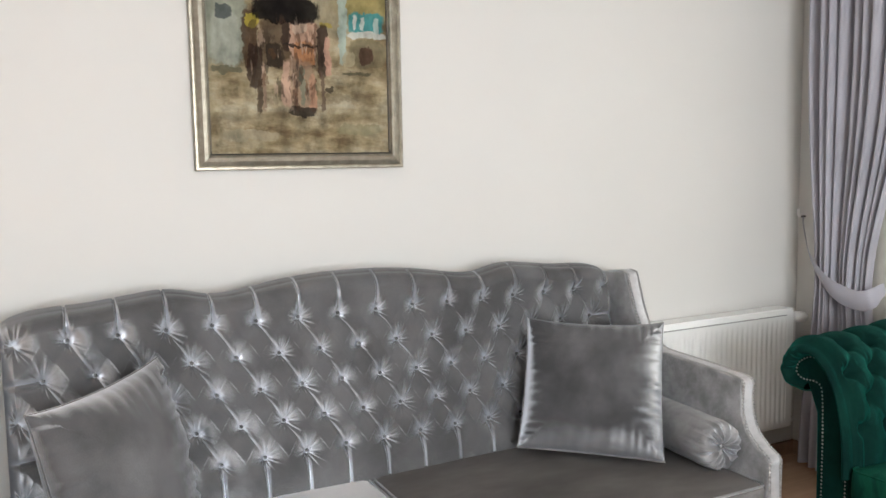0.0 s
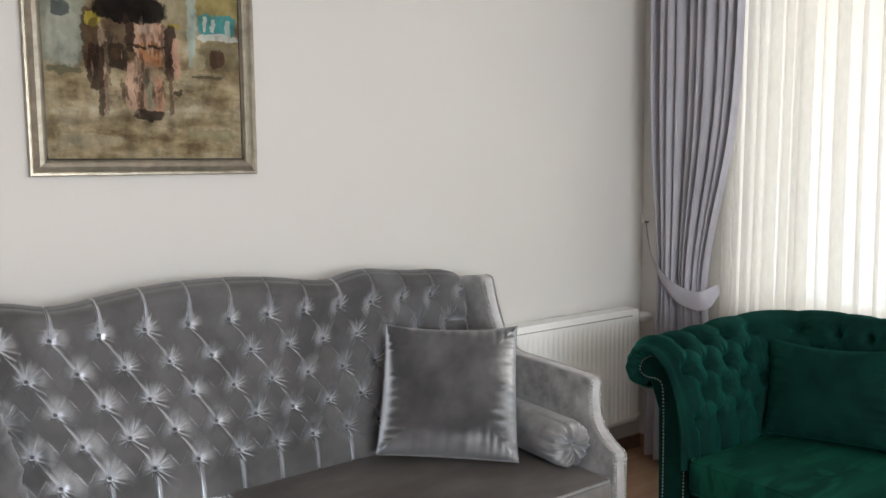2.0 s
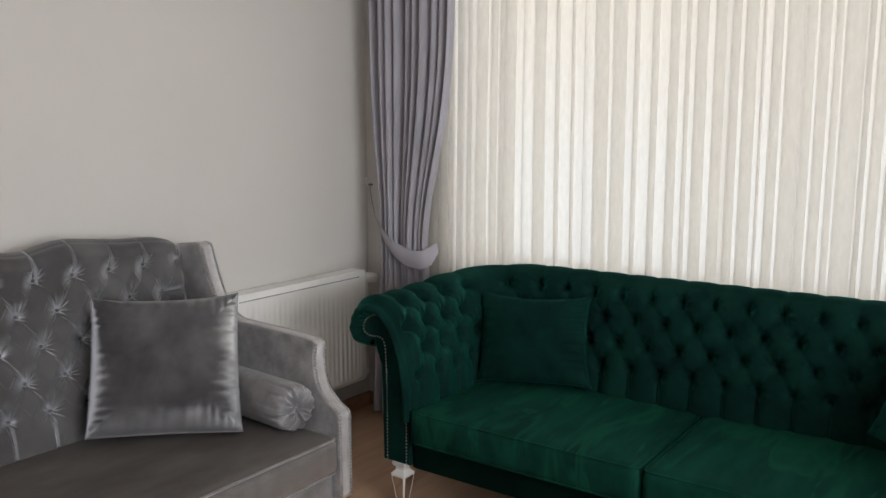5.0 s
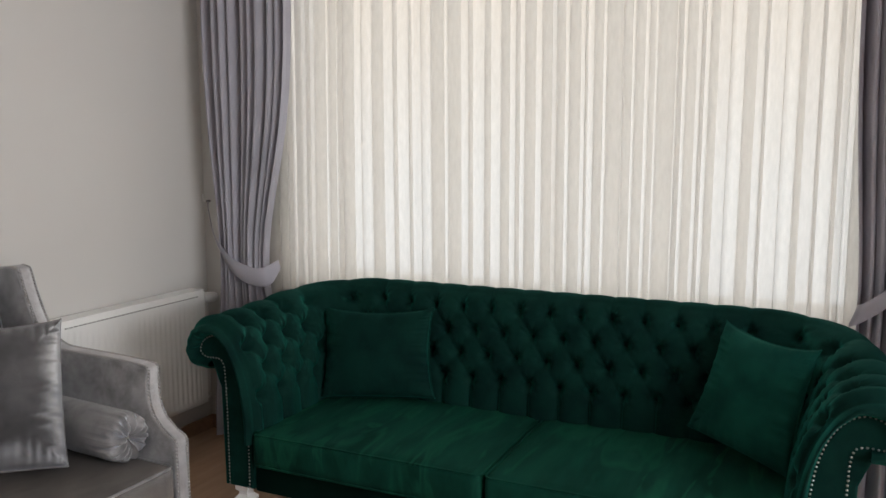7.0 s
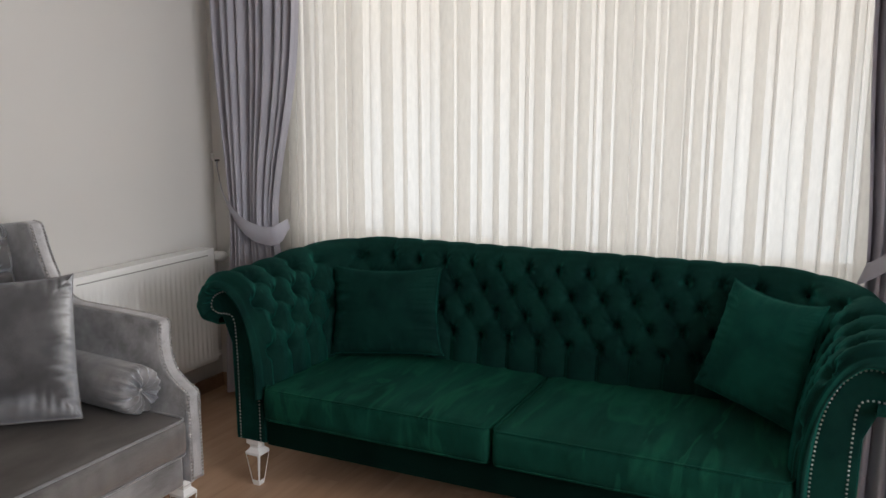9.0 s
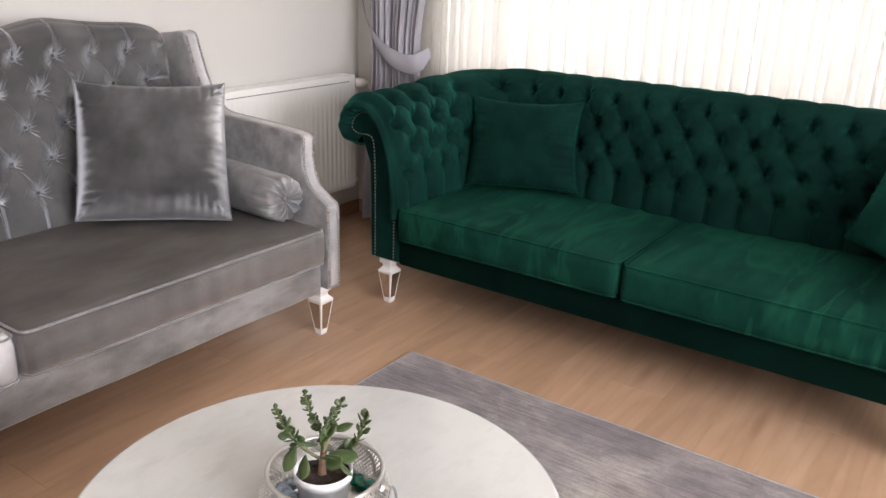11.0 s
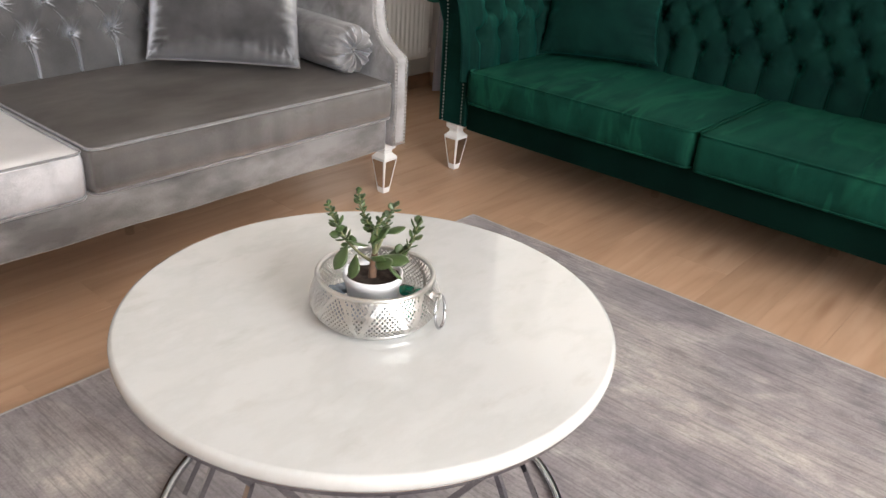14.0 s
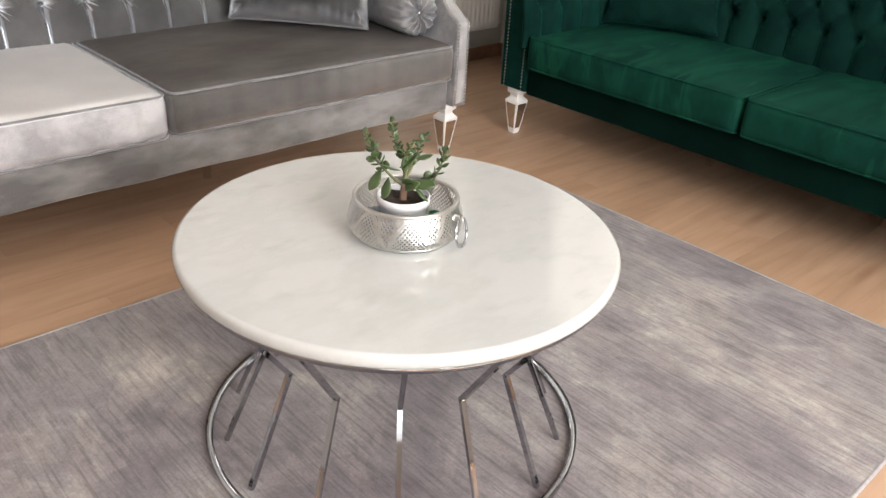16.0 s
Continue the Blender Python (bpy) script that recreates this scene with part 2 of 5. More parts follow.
nt.links.new(sh.outputs[0], mp.inputs[0])
g1 = nt.nodes.new("ShaderNodeTexNoise")
g1.inputs["Scale"].default_value, g1.inputs["Detail"].default_value, g1.inputs["Distortion"].default_value = 2.2, 6, 0.6
nt.links.new(mp.outputs[0], g1.inputs["Vector"])
wv = nt.nodes.new("ShaderNodeTexWave")
wv.bands_direction = 'Y'
wv.inputs["Scale"].default_value, wv.inputs["Distortion"].default_value, wv.inputs["Detail"].default_value, wv.inputs["Detail Scale"].default_value = 1.3, 9, 3, 0.7
nt.links.new(mp.outputs[0], wv.inputs["Vector"])
c1 = ramp(nt, g1.outputs[0], ((0.25, (0.45, 0.28, 0.18)), (0.5, (0.53, 0.338, 0.217)), (0.75, (0.59, 0.39, 0.26))))
c2 = ramp(nt, wv.outputs[0], ((0.0, (0.82, 0.78, 0.75)), (0.25, (1, 1, 1)), (1.0, (1, 1, 1))))
cc = mix(nt, 0.2, c1.outputs[0], c2.outputs[0], 'MULTIPLY')
knot_at = nt.nodes.new("ShaderNodeTexVoronoi")
knot_at.inputs["Scale"].default_value = 0.9
nt.links.new(mp.outputs[0], knot_at.inputs["Vector"])
knot = ramp(nt, knot_at.outputs["Distance"], ((0.0, grey(0.7)), (0.06, grey(0.4)), (0.14, grey(0.0))))
cc = mix(nt, knot.outputs[0], cc, (0.30, 0.15, 0.085))
tone = ramp(nt, oi.outputs["Random"], ((0.0, (0.92, 0.92, 0.92)), (1.0, (1.0, 1.0, 1.0))))
nt.links.new(mix(nt, 1.0, cc, tone.outputs[0], 'MULTIPLY'), b.inputs["Base Color"])
b.inputs["Roughness"].default_value, b.inputs["Specular IOR Level"].default_value = 0.23, 0.5
bump(nt, b, g1.outputs[0], 0.08, 0.001)

M_BOARD = plain("oak_baseboard", (0.3, 0.18, 0.11), 0.4, vary=0.2, scale=14)

# rug: ribs along y, brushed patches
M_RUG, nt, b = nodes_of("mauve_grey_rug")
patch = noise_node(nt, 3.4, 8, 0.72, (1.3, 1.0, 1))
streak = noise_node(nt, 14, 4, 0.7, (5, 0.5, 1))
ribs = noise_node(nt, 60, 4, 0.65, (2.0, 0.12, 1))
fib = noise_node(nt, 160, 3, 0.7)
c1 = ramp(nt, patch.outputs[0], ((0.34, (0.160, 0.138, 0.146)), (0.46, (0.225, 0.20, 0.206)), (0.54, (0.265, 0.238, 0.24)), (0.61, (0.33, 0.302, 0.295)), (0.70, (0.45, 0.42, 0.395))))
broad = noise_node(nt, 1.5, 4, 0.6, (1.3, 0.8, 1))
c2 = ramp(nt, streak.outputs[0], ((0.3, grey(0.92)), (0.7, grey(1.06))))
c5 = ramp(nt, broad.outputs[0], ((0.36, (0.80, 0.76, 0.785)), (0.5, (0.92, 0.90, 0.92)), (0.64, (1.12, 1.11, 1.08))))
c3 = ramp(nt, ribs.outputs[0], ((0.38, grey(0.55)), (0.5, grey(1.0)), (0.7, grey(1.16))))
c4 = ramp(nt, fib.outputs[0], ((0.3, grey(0.84)), (0.7, grey(1.12))))
sweep = noise_node(nt, 2.3, 5, 0.6, (1.3, 0.75, 1))
sweep.inputs["Distortion"].default_value = 1.4
c6 = ramp(nt, sweep.outputs[0], ((0.40, (0.88, 0.86, 0.88)), (0.50, grey(1.0)), (0.545, (1.03, 1.03, 1.02)), (0.57, (1.24, 1.22, 1.17)), (0.66, (1.14, 1.13, 1.1))))
col = mix(nt, 1.0, c1.outputs[0], c2.outputs[0], 'MULTIPLY')
col = mix(nt, 1.0, col, c5.outputs[0], 'MULTIPLY')
col = mix(nt, 1.0, col, c6.outputs[0], 'MULTIPLY')
col = mix(nt, 0.6, col, c3.outputs[0], 'MULTIPLY')
col = mix(nt, 1.0, col, c4.outputs[0], 'MULTIPLY')
nt.links.new(col, b.inputs["Base Color"])
b.inputs["Roughness"].default_value, b.inputs["Sheen Weight"].default_value, b.inputs["Specular IOR Level"].default_value = 0.8, 0.35, 0.2
bump(nt, b, ribs.outputs[0], 0.5, 0.004)
M_RUG_EDGE = plain("rug_binding", (0.38, 0.355, 0.35), 0.85, vary=0.15, scale=60, grain=0.4)

# ---- mesh helpers ----


def thing(name, label, category, loc=(0, 0, 0), rz=0.0, group="", kind=""):
    e = new(name)
    e.empty_display_size = 0.05
    e.matrix_world = pose(*loc, 0, 0, rz)
    return tagged(e, label, category, group, kind)


def put(name, verts, faces, mat, parent=None, label="", smooth=True):
    me = bpy.data.meshes.new(name)
    me.from_pydata([tuple(v) for v in verts], [], faces)
    me.update()
    if smooth:
        me.shade_smooth()
    me.materials.append(mat)
    ob = new(name, me)
    ob.parent = parent
    return tagged(ob, label)


def part(name, bm, mat, parent=None, label="", smooth=False):
    me = bpy.data.meshes.new(name)
    bm.to_mesh(me)
    bm.free()
    if smooth:
        me.shade_smooth()
    me.materials.append(mat)
    ob = new(name, me)
    ob.parent = parent
    return tagged(ob, label)


def grid_faces(nu, nv, cu=False, cv=False, base=0):
    f = []
    for i in range(nu if cu else nu - 1):
        for j in range(nv if cv else nv - 1):
            i2, j2 = (i + 1) % nu, (j + 1) % nv
            f.append((base + i * nv + j, base + i2 * nv + j, base + i2 * nv + j2, base + i * nv + j2))
    return f


def sheet(name, P, mat, parent=None, label="", cu=False, cv=False, flip=False):
    nu, nv = P.shape[:2]
    f = grid_faces(nu, nv, cu, cv)
    if flip:
        f = [q[::-1] for q in f]
    return put(name, P.reshape(-1, 3), f, mat, parent, label)


def sheet_normals(P):
    du, dv = np.gradient(P, axis=0), np.gradient(P, axis=1)
    n = np.cross(du, dv)
    return n / np.maximum(np.linalg.norm(n, axis=2, keepdims=True), 1e-9)


def box_bm(x0, x1, y0, y1, z0, z1, r=0.0, seg=2):
    bm = bmesh.new()
    bmesh.ops.create_cube(bm, size=1)
    for v in bm.verts:
        v.co = ((x0 + x1) / 2 + v.co.x * (x1 - x0), (y0 + y1) / 2 + v.co.y * (y1 - y0), (z0 + z1) / 2 + v.co.z * (z1 - z0))
    if r:
        bmesh.ops.bevel(bm, geom=bm.edges[:], offset=r, segments=seg, profile=0.5, affect='EDGES')
    return bm


def box(name, x0, x1, y0, y1, z0, z1, mat, parent=None, r=0.0, label="", seg=2):
    return part(name, box_bm(x0, x1, y0, y1, z0, z1, r, seg), mat, parent, label)


def spline(pts, n):
    """Catmull-Rom through pts, n samples even in length."""
    p = np.array(pts, float)
    q = np.vstack([2 * p[0] - p[1], p, 2 * p[-1] - p[-2]])
    o = []
    for i in range(1, len(q) - 2):
        t = np.linspace(0, 1, 24, endpoint=False)[:, None]
        a, b_, c, d = q[i - 1], q[i], q[i + 1], q[i + 2]
        o.append(0.5 * (2 * b_ + (c - a) * t + (2 * a - 5 * b_ + 4 * c - d) * t * t + (3 * b_ - a - 3 * c + d) * t ** 3))
    o = np.vstack(o + [p[-1:]])
    s = np.concatenate([[0], np.cumsum(np.linalg.norm(np.diff(o, axis=0), axis=1))])
    w = np.linspace(0, s[-1], n)
    return np.stack([np.interp(w, s, o[:, k]) for k in range(o.shape[1])], 1)


def tube_grid(path, rad, nseg=8, closed=False):
    p = np.array(path, float)
    n = len(p)
    if closed:
        t = np.roll(p, -1, 0) - np.roll(p, 1, 0)
    else:
        t = np.gradient(p, axis=0)
    t /= np.maximum(np.linalg.norm(t, axis=1, keepdims=True), 1e-9)
    ref = np.array([0, 0, 1.0]) if abs(t[0][2]) < 0.9 else np.array([1.0, 0, 0])
    a = np.cross(t[0], ref)
    a /= np.linalg.norm(a)
    out_ = []
    rad = np.broadcast_to(rad, (n,))
    for i in range(n):
        a = a - t[i] * np.dot(a, t[i])
        a /= np.linalg.norm(a)
        b_ = np.cross(t[i], a)
        ang = np.linspace(0, 2 * math.pi, nseg, endpoint=False)
        out_.append(p[i] + rad[i] * (np.cos(ang)[:, None] * a + np.sin(ang)[:, None] * b_))
    return np.array(out_)


def tube(name, path, rad, mat, parent=None, label="", nseg=8, closed=False):
    P = tube_grid(path, rad, nseg, closed)
    n = len(P)
    v = list(P.reshape(-1, 3))
    f = grid_faces(n, nseg, closed, True)
    if not closed:
        f += [tuple(range(nseg))[::-1], tuple((n - 1) * nseg + k for k in range(nseg))]
    return put(name, v, f, mat, parent, label)


def lathe(name, prof, mat, parent=None, loc=(0, 0, 0), seg=48, label=""):
    ang = np.linspace(0, 2 * math.pi, seg, endpoint=False)
    P = np.array([[(loc[0] + r * math.cos(a), loc[1] + r * math.sin(a), loc[2] + z) for r, z in prof] for a in ang])
    return sheet(name, P, mat, parent, label, cu=True)


def prism(name, outline, fn, mat, parent=None, label="", bevel=0.0):
    """A closed 2D outline carried between the two sides that fn(p, q, side) gives, side 0 or 1."""
    bm = bmesh.new()
    a = [bm.verts.new(fn(p, q, 0)) for p, q in outline]
    b_ = [bm.verts.new(fn(p, q, 1)) for p, q in outline]
    n = len(a)
    caps = [bm.faces.new(a[::-1]), bm.faces.new(b_)]
    for i in range(n):
        bm.faces.new((a[i], a[(i + 1) % n], b_[(i + 1) % n], b_[i]))
    bmesh.ops.recalc_face_normals(bm, faces=bm.faces[:])
    if bevel:
        rim = [e for c in caps for e in c.edges]
        bmesh.ops.bevel(bm, geom=rim, offset=bevel, segments=2, profile=0.5, affect='EDGES')
    return part(name, bm, mat, parent, label)


def rounded_box(h, r, n, crown=(0, 0, 0)):
    """Vertices and faces of a soft box with half sizes h, edge radius r; crown bulges each pair of sides."""
    h = np.array(h, float)
    vid, verts, faces = {}, [], []

    def vert(p):
        key = tuple(np.round(p, 5))
        if key not in vid:
            q = np.array(p) * h
            inner = np.clip(q, -(h - r), h - r)
            d = q - inner
            pos = inner + d / max(np.linalg.norm(d), 1e-9) * r
            for k in range(3):
                o1, o2 = (k + 1) % 3, (k + 2) % 3
                w = max(0, 1 - abs(p[o1]) ** 2.2) * max(0, 1 - abs(p[o2]) ** 2.2)
                pos[k] += np.sign(p[k]) * (abs(p[k]) > 0.5) * crown[k] * w * abs(p[k]) ** 4
            vid[key] = len(verts)
            verts.append(pos)
        return vid[key]
    for ax in range(3):
        o1, o2 = (ax + 1) % 3, (ax + 2) % 3

        def ticks(k):
            m = max(2, int(n * h[k] / h.max()))
            e = np.array([-1, -1 + 0.35 * r / h[k], -1 + r / h[k]])
            return np.concatenate([e, np.linspace(-1 + r / h[k], 1 - r / h[k], m)[1:-1], -e[::-1]])
        t1, t2 = ticks(o1), ticks(o2)
        for sg in (-1, 1):
            ids = []
            for s in t1:
                row = []
                for t in t2:
                    p = [0, 0, 0]
                    p[ax], p[o1], p[o2] = sg, s, t
                    row.append(vert(p))
                ids.append(row)
            for i in range(len(t1) - 1):
                for j in range(len(t2) - 1):
                    q = (ids[i][j], ids[i + 1][j], ids[i + 1][j + 1], ids[i][j + 1])
                    faces.append(q if sg > 0 else q[::-1])
    return np.array(verts), faces


def round_rect(hx, hy, r, n=6):
    o = []
    for cx, cy, a0 in ((hx - r, hy - r, 0), (-hx + r, hy - r, 90), (-hx + r, -hy + r, 180), (hx - r, -hy + r, 270)):
        for k in range(n + 1):
            a = radians(a0 + 90 * k / n)
            o.append((cx + r * math.cos(a), cy + r * math.sin(a)))
    return o


def domes(name, points, normals, r, mat, parent, label=""):
    """Small half-round heads at the points, one mesh."""
    v, f = [], []
    for p, nn in zip(points, normals):
        nn = Vector(nn).normalized()
        q = nn.to_track_quat('Z', 'Y').to_matrix()
        base = len(v)
        for ring, (rr, zz) in enumerate(((1.0, 0.0), (0.72, 0.5))):
            for k in range(8):
                a = k * math.pi / 4
                v.append(Vector(p) + q @ Vector((rr * r * math.cos(a), rr * r * math.sin(a), zz * r)))
        v.append(Vector(p) + q @ Vector((0, 0, 0.75 * r)))
        for k in range(8):
            k2 = (k + 1) % 8
            f.append((base + k, base + k2, base + 8 + k2, base + 8 + k))
            f.append((base + 8 + k, base + 8 + k2, base + 16))
    return put(name, v, f, mat, parent, label)


def tuft(X, Z, rows, depth, strong=1.0, weak=0.5, cell=(1.0, 1.0), pinch=0.5, sides=None, dip=0.55, pit=0.02):
    """Height of buttoned upholstery. Buttons lie where X+Z and X-Z are whole; rows run from Z=0 down to -(rows-1)/2.
    Above and below the rows the folds go straight; past sides they go level."""
    low = -(rows - 1) / 2
    zc = np.clip(Z, low, 0)
    A, B = X + zc, X - zc
    fa, fb = np.abs(np.sin(math.pi * A)), np.abs(np.sin(math.pi * B))
    h = (1 - strong * (1 - np.clip(fa * 1.08, 0, 1) ** (0.52 if strong > 0.7 else 0.5))) * (1 - weak * (1 - fb ** 0.5))
    edge = np.where(Z > low / 2, np.abs(np.sin(math.pi * X)), np.abs(np.sin(math.pi * (X - low))))
    out_of = np.clip(np.maximum(Z, low - Z) * 4, 0, 1)
    h = h * (1 - out_of) + out_of * edge ** 0.4
    if sides:
        lv = np.abs(np.cos(math.pi * Z)) ** 0.45
        k = np.clip(np.maximum(sides[0] - X, X - sides[1]) * 6, 0, 1)
        inside = (Z < 0.2) & (Z > low - 0.2)
        h = np.where(inside, h * (1 - k) + lv * k, h * (1 - k) + k)
    # nearest button
    ia, ib = np.round(A), np.round(B)
    bx, bz = (ia + ib) / 2, (ia - ib) / 2
    dx, dz = (X - bx) * cell[0], (Z - bz) * cell[1]
    r = np.hypot(dx, dz)
    th = np.arctan2(dz, dx)
    h = h - dip * np.exp(-(r / pit) ** 2)
    ph = 12.9898 * bx + 78.233 * bz
    star = np.cos(9 * th + ph + 0.8 * np.sin(3 * th + ph)) + 0.7 * np.cos(19 * th + 2.1 * ph)
    star = star * (0.12 + 0.88 * (0.5 + 0.5 * np.cos(th - 0.9 + 0.5 * np.sin(ph)))) * (0.7 + 0.3 * np.sin(3.7 * ph))
    h = h - 0.2 * np.exp(-(r / 0.026) ** 2)
    h = h + pinch * 0.16 * star * np.exp(-((r - 0.025) / 0.024) ** 2)
    return h * depth



def tuft_deep(X, Z, rows, depth, cell, sides):
    """Taut buttoned velvet: flat diamonds, thin creases one way, a deep funnel and a fan of wrinkles at each button."""
    low = -(rows - 1) / 2
    zc = np.clip(Z, low, 0)
    A, B = X + zc, X - zc
    fa, fb = np.abs(np.sin(math.pi * A)), np.abs(np.sin(math.pi * B))
    h = 0.82 + 0.18 * np.clip(fa * fb, 0, 1) ** 0.8 - 0.085 * np.exp(-(fa / 0.07) ** 2) + 0.03 * np.exp(-((fa - 0.25) / 0.1) ** 2)
    edge = np.where(Z > low / 2, np.abs(np.sin(math.pi * X)), np.abs(np.sin(math.pi * (X - low))))
    D = np.maximum(np.maximum(Z, low - Z), 0) * cell[1]
    fold = 0.98 - 0.5 * np.exp(-(edge / (0.07 + 0.26 * np.exp(-D / 0.03))) ** 2)
    out_of = np.clip(D / 0.03, 0, 1)
    h = h * (1 - out_of) + fold * out_of
    lv = 1 - 0.5 * np.exp(-(np.cos(math.pi * Z) / 0.16) ** 2)
    k = np.clip(np.maximum(sides[0] - X, X - sides[1]) * 6, 0, 1)
    inside = (Z < 0.2) & (Z > low - 0.2)
    h = np.where(inside, h * (1 - k) + lv * k, h * (1 - k) + k)
    ia, ib = np.round(A), np.round(B)
    bx, bz = (ia + ib) / 2, (ia - ib) / 2
    dx, dz = (X - bx) * cell[0], (Z - bz) * cell[1]
    r, th = np.hypot(dx, dz), np.arctan2(dz, dx)
    ph = 12.9898 * bx + 78.233 * bz
    h = h - 0.45 * np.exp(-(r / 0.014) ** 2) - 0.54 * np.exp(-(r / 0.039) ** 2)
    rays = np.cos(11 * th + ph + 1.1 * np.sin(2 * th + ph)) + 0.8 * np.cos(17 * th + 2.3 * ph) + 0.4 * np.cos(29 * th + ph)
    reach = 0.023 + 0.034 * np.exp(-((th - 1.4) / 0.7) ** 2) + 0.024 * np.exp(-((th + 0.75) / 0.5) ** 2)
    reach = reach * (0.75 + 0.25 * np.sin(3.7 * ph))
    return depth * (h + 0.115 * rays * np.exp(-(r / reach) ** 2) * (1 - np.exp(-(r / 0.010) ** 2)))


# ---- the room ----
T = 0.22


def wall_with_holes(name, axis, at, lo, hi, holes, sign, mat):
    """A wall across axis at 'at', thickness outward by sign, from lo to hi, full height, with openings in rising order."""
    bm = bmesh.new()
    w0, w1 = sorted((at, at + sign * T))
    blocks, p = [], lo
    for a0, a1, z0, z1 in holes:
        blocks += [(p, a0, 0, ZC), (a0, a1, 0, z0), (a0, a1, z1, ZC)]
        p = a1
    for s0, s1, h0, h1 in blocks + [(p, hi, 0, ZC)]:
        b2 = box_bm(w0, w1, s0, s1, h0, h1) if axis == 'x' else box_bm(s0, s1, w0, w1, h0, h1)
        me = bpy.data.meshes.new("tmp")
        b2.to_mesh(me)
        b2.free()
        bm.from_mesh(me)
        bpy.data.meshes.remove(me)
    bmesh.ops.remove_doubles(bm, verts=bm.verts[:], dist=1e-5)
    return tagged(part(name, bm, mat), "plain warm white painted wall with a window opening", "wall", kind="structure")


wall_with_holes("wall_east", 'x', X1, Y0 - T, Y1 + T, [WIN], 1, M_WALL)
wall_with_holes("wall_south", 'y', Y0, X0, X1, [WIN3, WIN2], -1, M_WALL)
tagged(box("wall_north", X0 - T, X1, Y1, Y1 + T, 0, ZC, M_WALL), "plain warm white painted wall behind the grey sofa", "wall", kind="structure")
# unseen stub, added to keep the south window's light off the drape
tagged(box("wall_return", 2.75, X1, -0.95, -0.70, 0, ZC, M_WALL), "unseen white wall stub added to shade the drape", "wall", kind="structure")
tagged(box("wall_west", X0 - T, X0, Y0 - T, Y1, 0, ZC, M_WALL), "plain warm white painted wall", "wall", kind="structure")
tagged(box("ceiling", X0 - T, X1 + T, Y0 - T, Y1 + T, ZC, ZC + 0.15, M_CEIL), "flat white ceiling", "ceiling", kind="structure")
for nm, a in (("baseboard_north", (X0, X1, Y1 - 0.014, Y1)), ("baseboard_east", (X1 - 0.014, X1, Y0, Y1 - 0.014))):
    tagged(box(nm, *a, 0.0, 0.075, M_BOARD, r=0.004), "low brown wood baseboard", "baseboard", kind="structure")


def window(name, m, w, h):
    e = thing(name, "white framed window with clear panes behind a curtain", "window", kind="structure")
    f = 0.06
    for x0, x1, z0, z1 in ((0, w, 0, f), (0, w, h - f, h), (0, f, f, h - f), (w - f, w, f, h - f), (w / 2 - f / 2, w / 2 + f / 2, f, h - f)):
        box("window_frame", x0, x1, 0.0, 0.06, z0, z1, M_WHITE, e, 0.004)
    for x0, x1 in ((f, w / 2 - f / 2), (w / 2 + f / 2, w - f)):
        p = box("pane", x0, x1, 0.026, 0.034, f, h - f, M_GLASS, e)
        p.visible_shadow = False
    e.matrix_world = m
    return e


M_GLASS, nt, b = nodes_of("window_glass")
b.inputs["Transmission Weight"].default_value, b.inputs["Roughness"].default_value, b.inputs["IOR"].default_value = 1.0, 0.0, 1.45
b.inputs["Base Color"].default_value = (0.96, 0.98, 0.97, 1)
window("window_1", pose(X1 + 0.10, WIN[1], WIN[2], 0, 0, -90), WIN[1] - WIN[0], WIN[3] - WIN[2])
window("window_2", pose(WIN2[0], Y0 - 0.16, WIN2[2], 0, 0, 0), WIN2[1] - WIN2[0], WIN2[3] - WIN2[2])
window("window_3", pose(WIN3[0], Y0 - 0.16, WIN3[2], 0, 0, 0), WIN3[1] - WIN3[0], WIN3[3] - WIN3[2])
tagged(box("ground", -300, 300, -300, 300, -3.2, -3.0, M_OUT), "pale ground outside the house", "ground", kind="structure")

# bright hazy distance outside the windows: warm above, cool below
M_HAZE, nt, b = nodes_of("bright_haze")
tc = nt.nodes.new("ShaderNodeTexCoord")
sx = nt.nodes.new("ShaderNodeSeparateXYZ")
nt.links.new(tc.outputs["Object"], sx.inputs[0])
mr = nt.nodes.new("ShaderNodeMapRange")
mr.inputs[1].default_value, mr.inputs[2].default_value = -0.3, 3.2
nt.links.new(sx.outputs[2], mr.inputs[0])
hz = ramp(nt, mr.outputs[0], ((0.0, (0.92, 0.97, 1.05)), (0.45, (0.98, 0.98, 0.97)), (0.85, (1.0, 0.78, 0.56))))
nt.links.new(hz.outputs[0], b.inputs["Emission Color"])
b.inputs["Emission Strength"].default_value = HAZE
b.inputs["Base Color"].default_value = (0, 0, 0, 1)
bd = box("backdrop", 6.0, 6.02, -6, 8, -2.9, 5.5, M_HAZE)
tagged(bd, "bright hazy daylight outside the window", "backdrop", kind="structure")

# ---- curtains ----


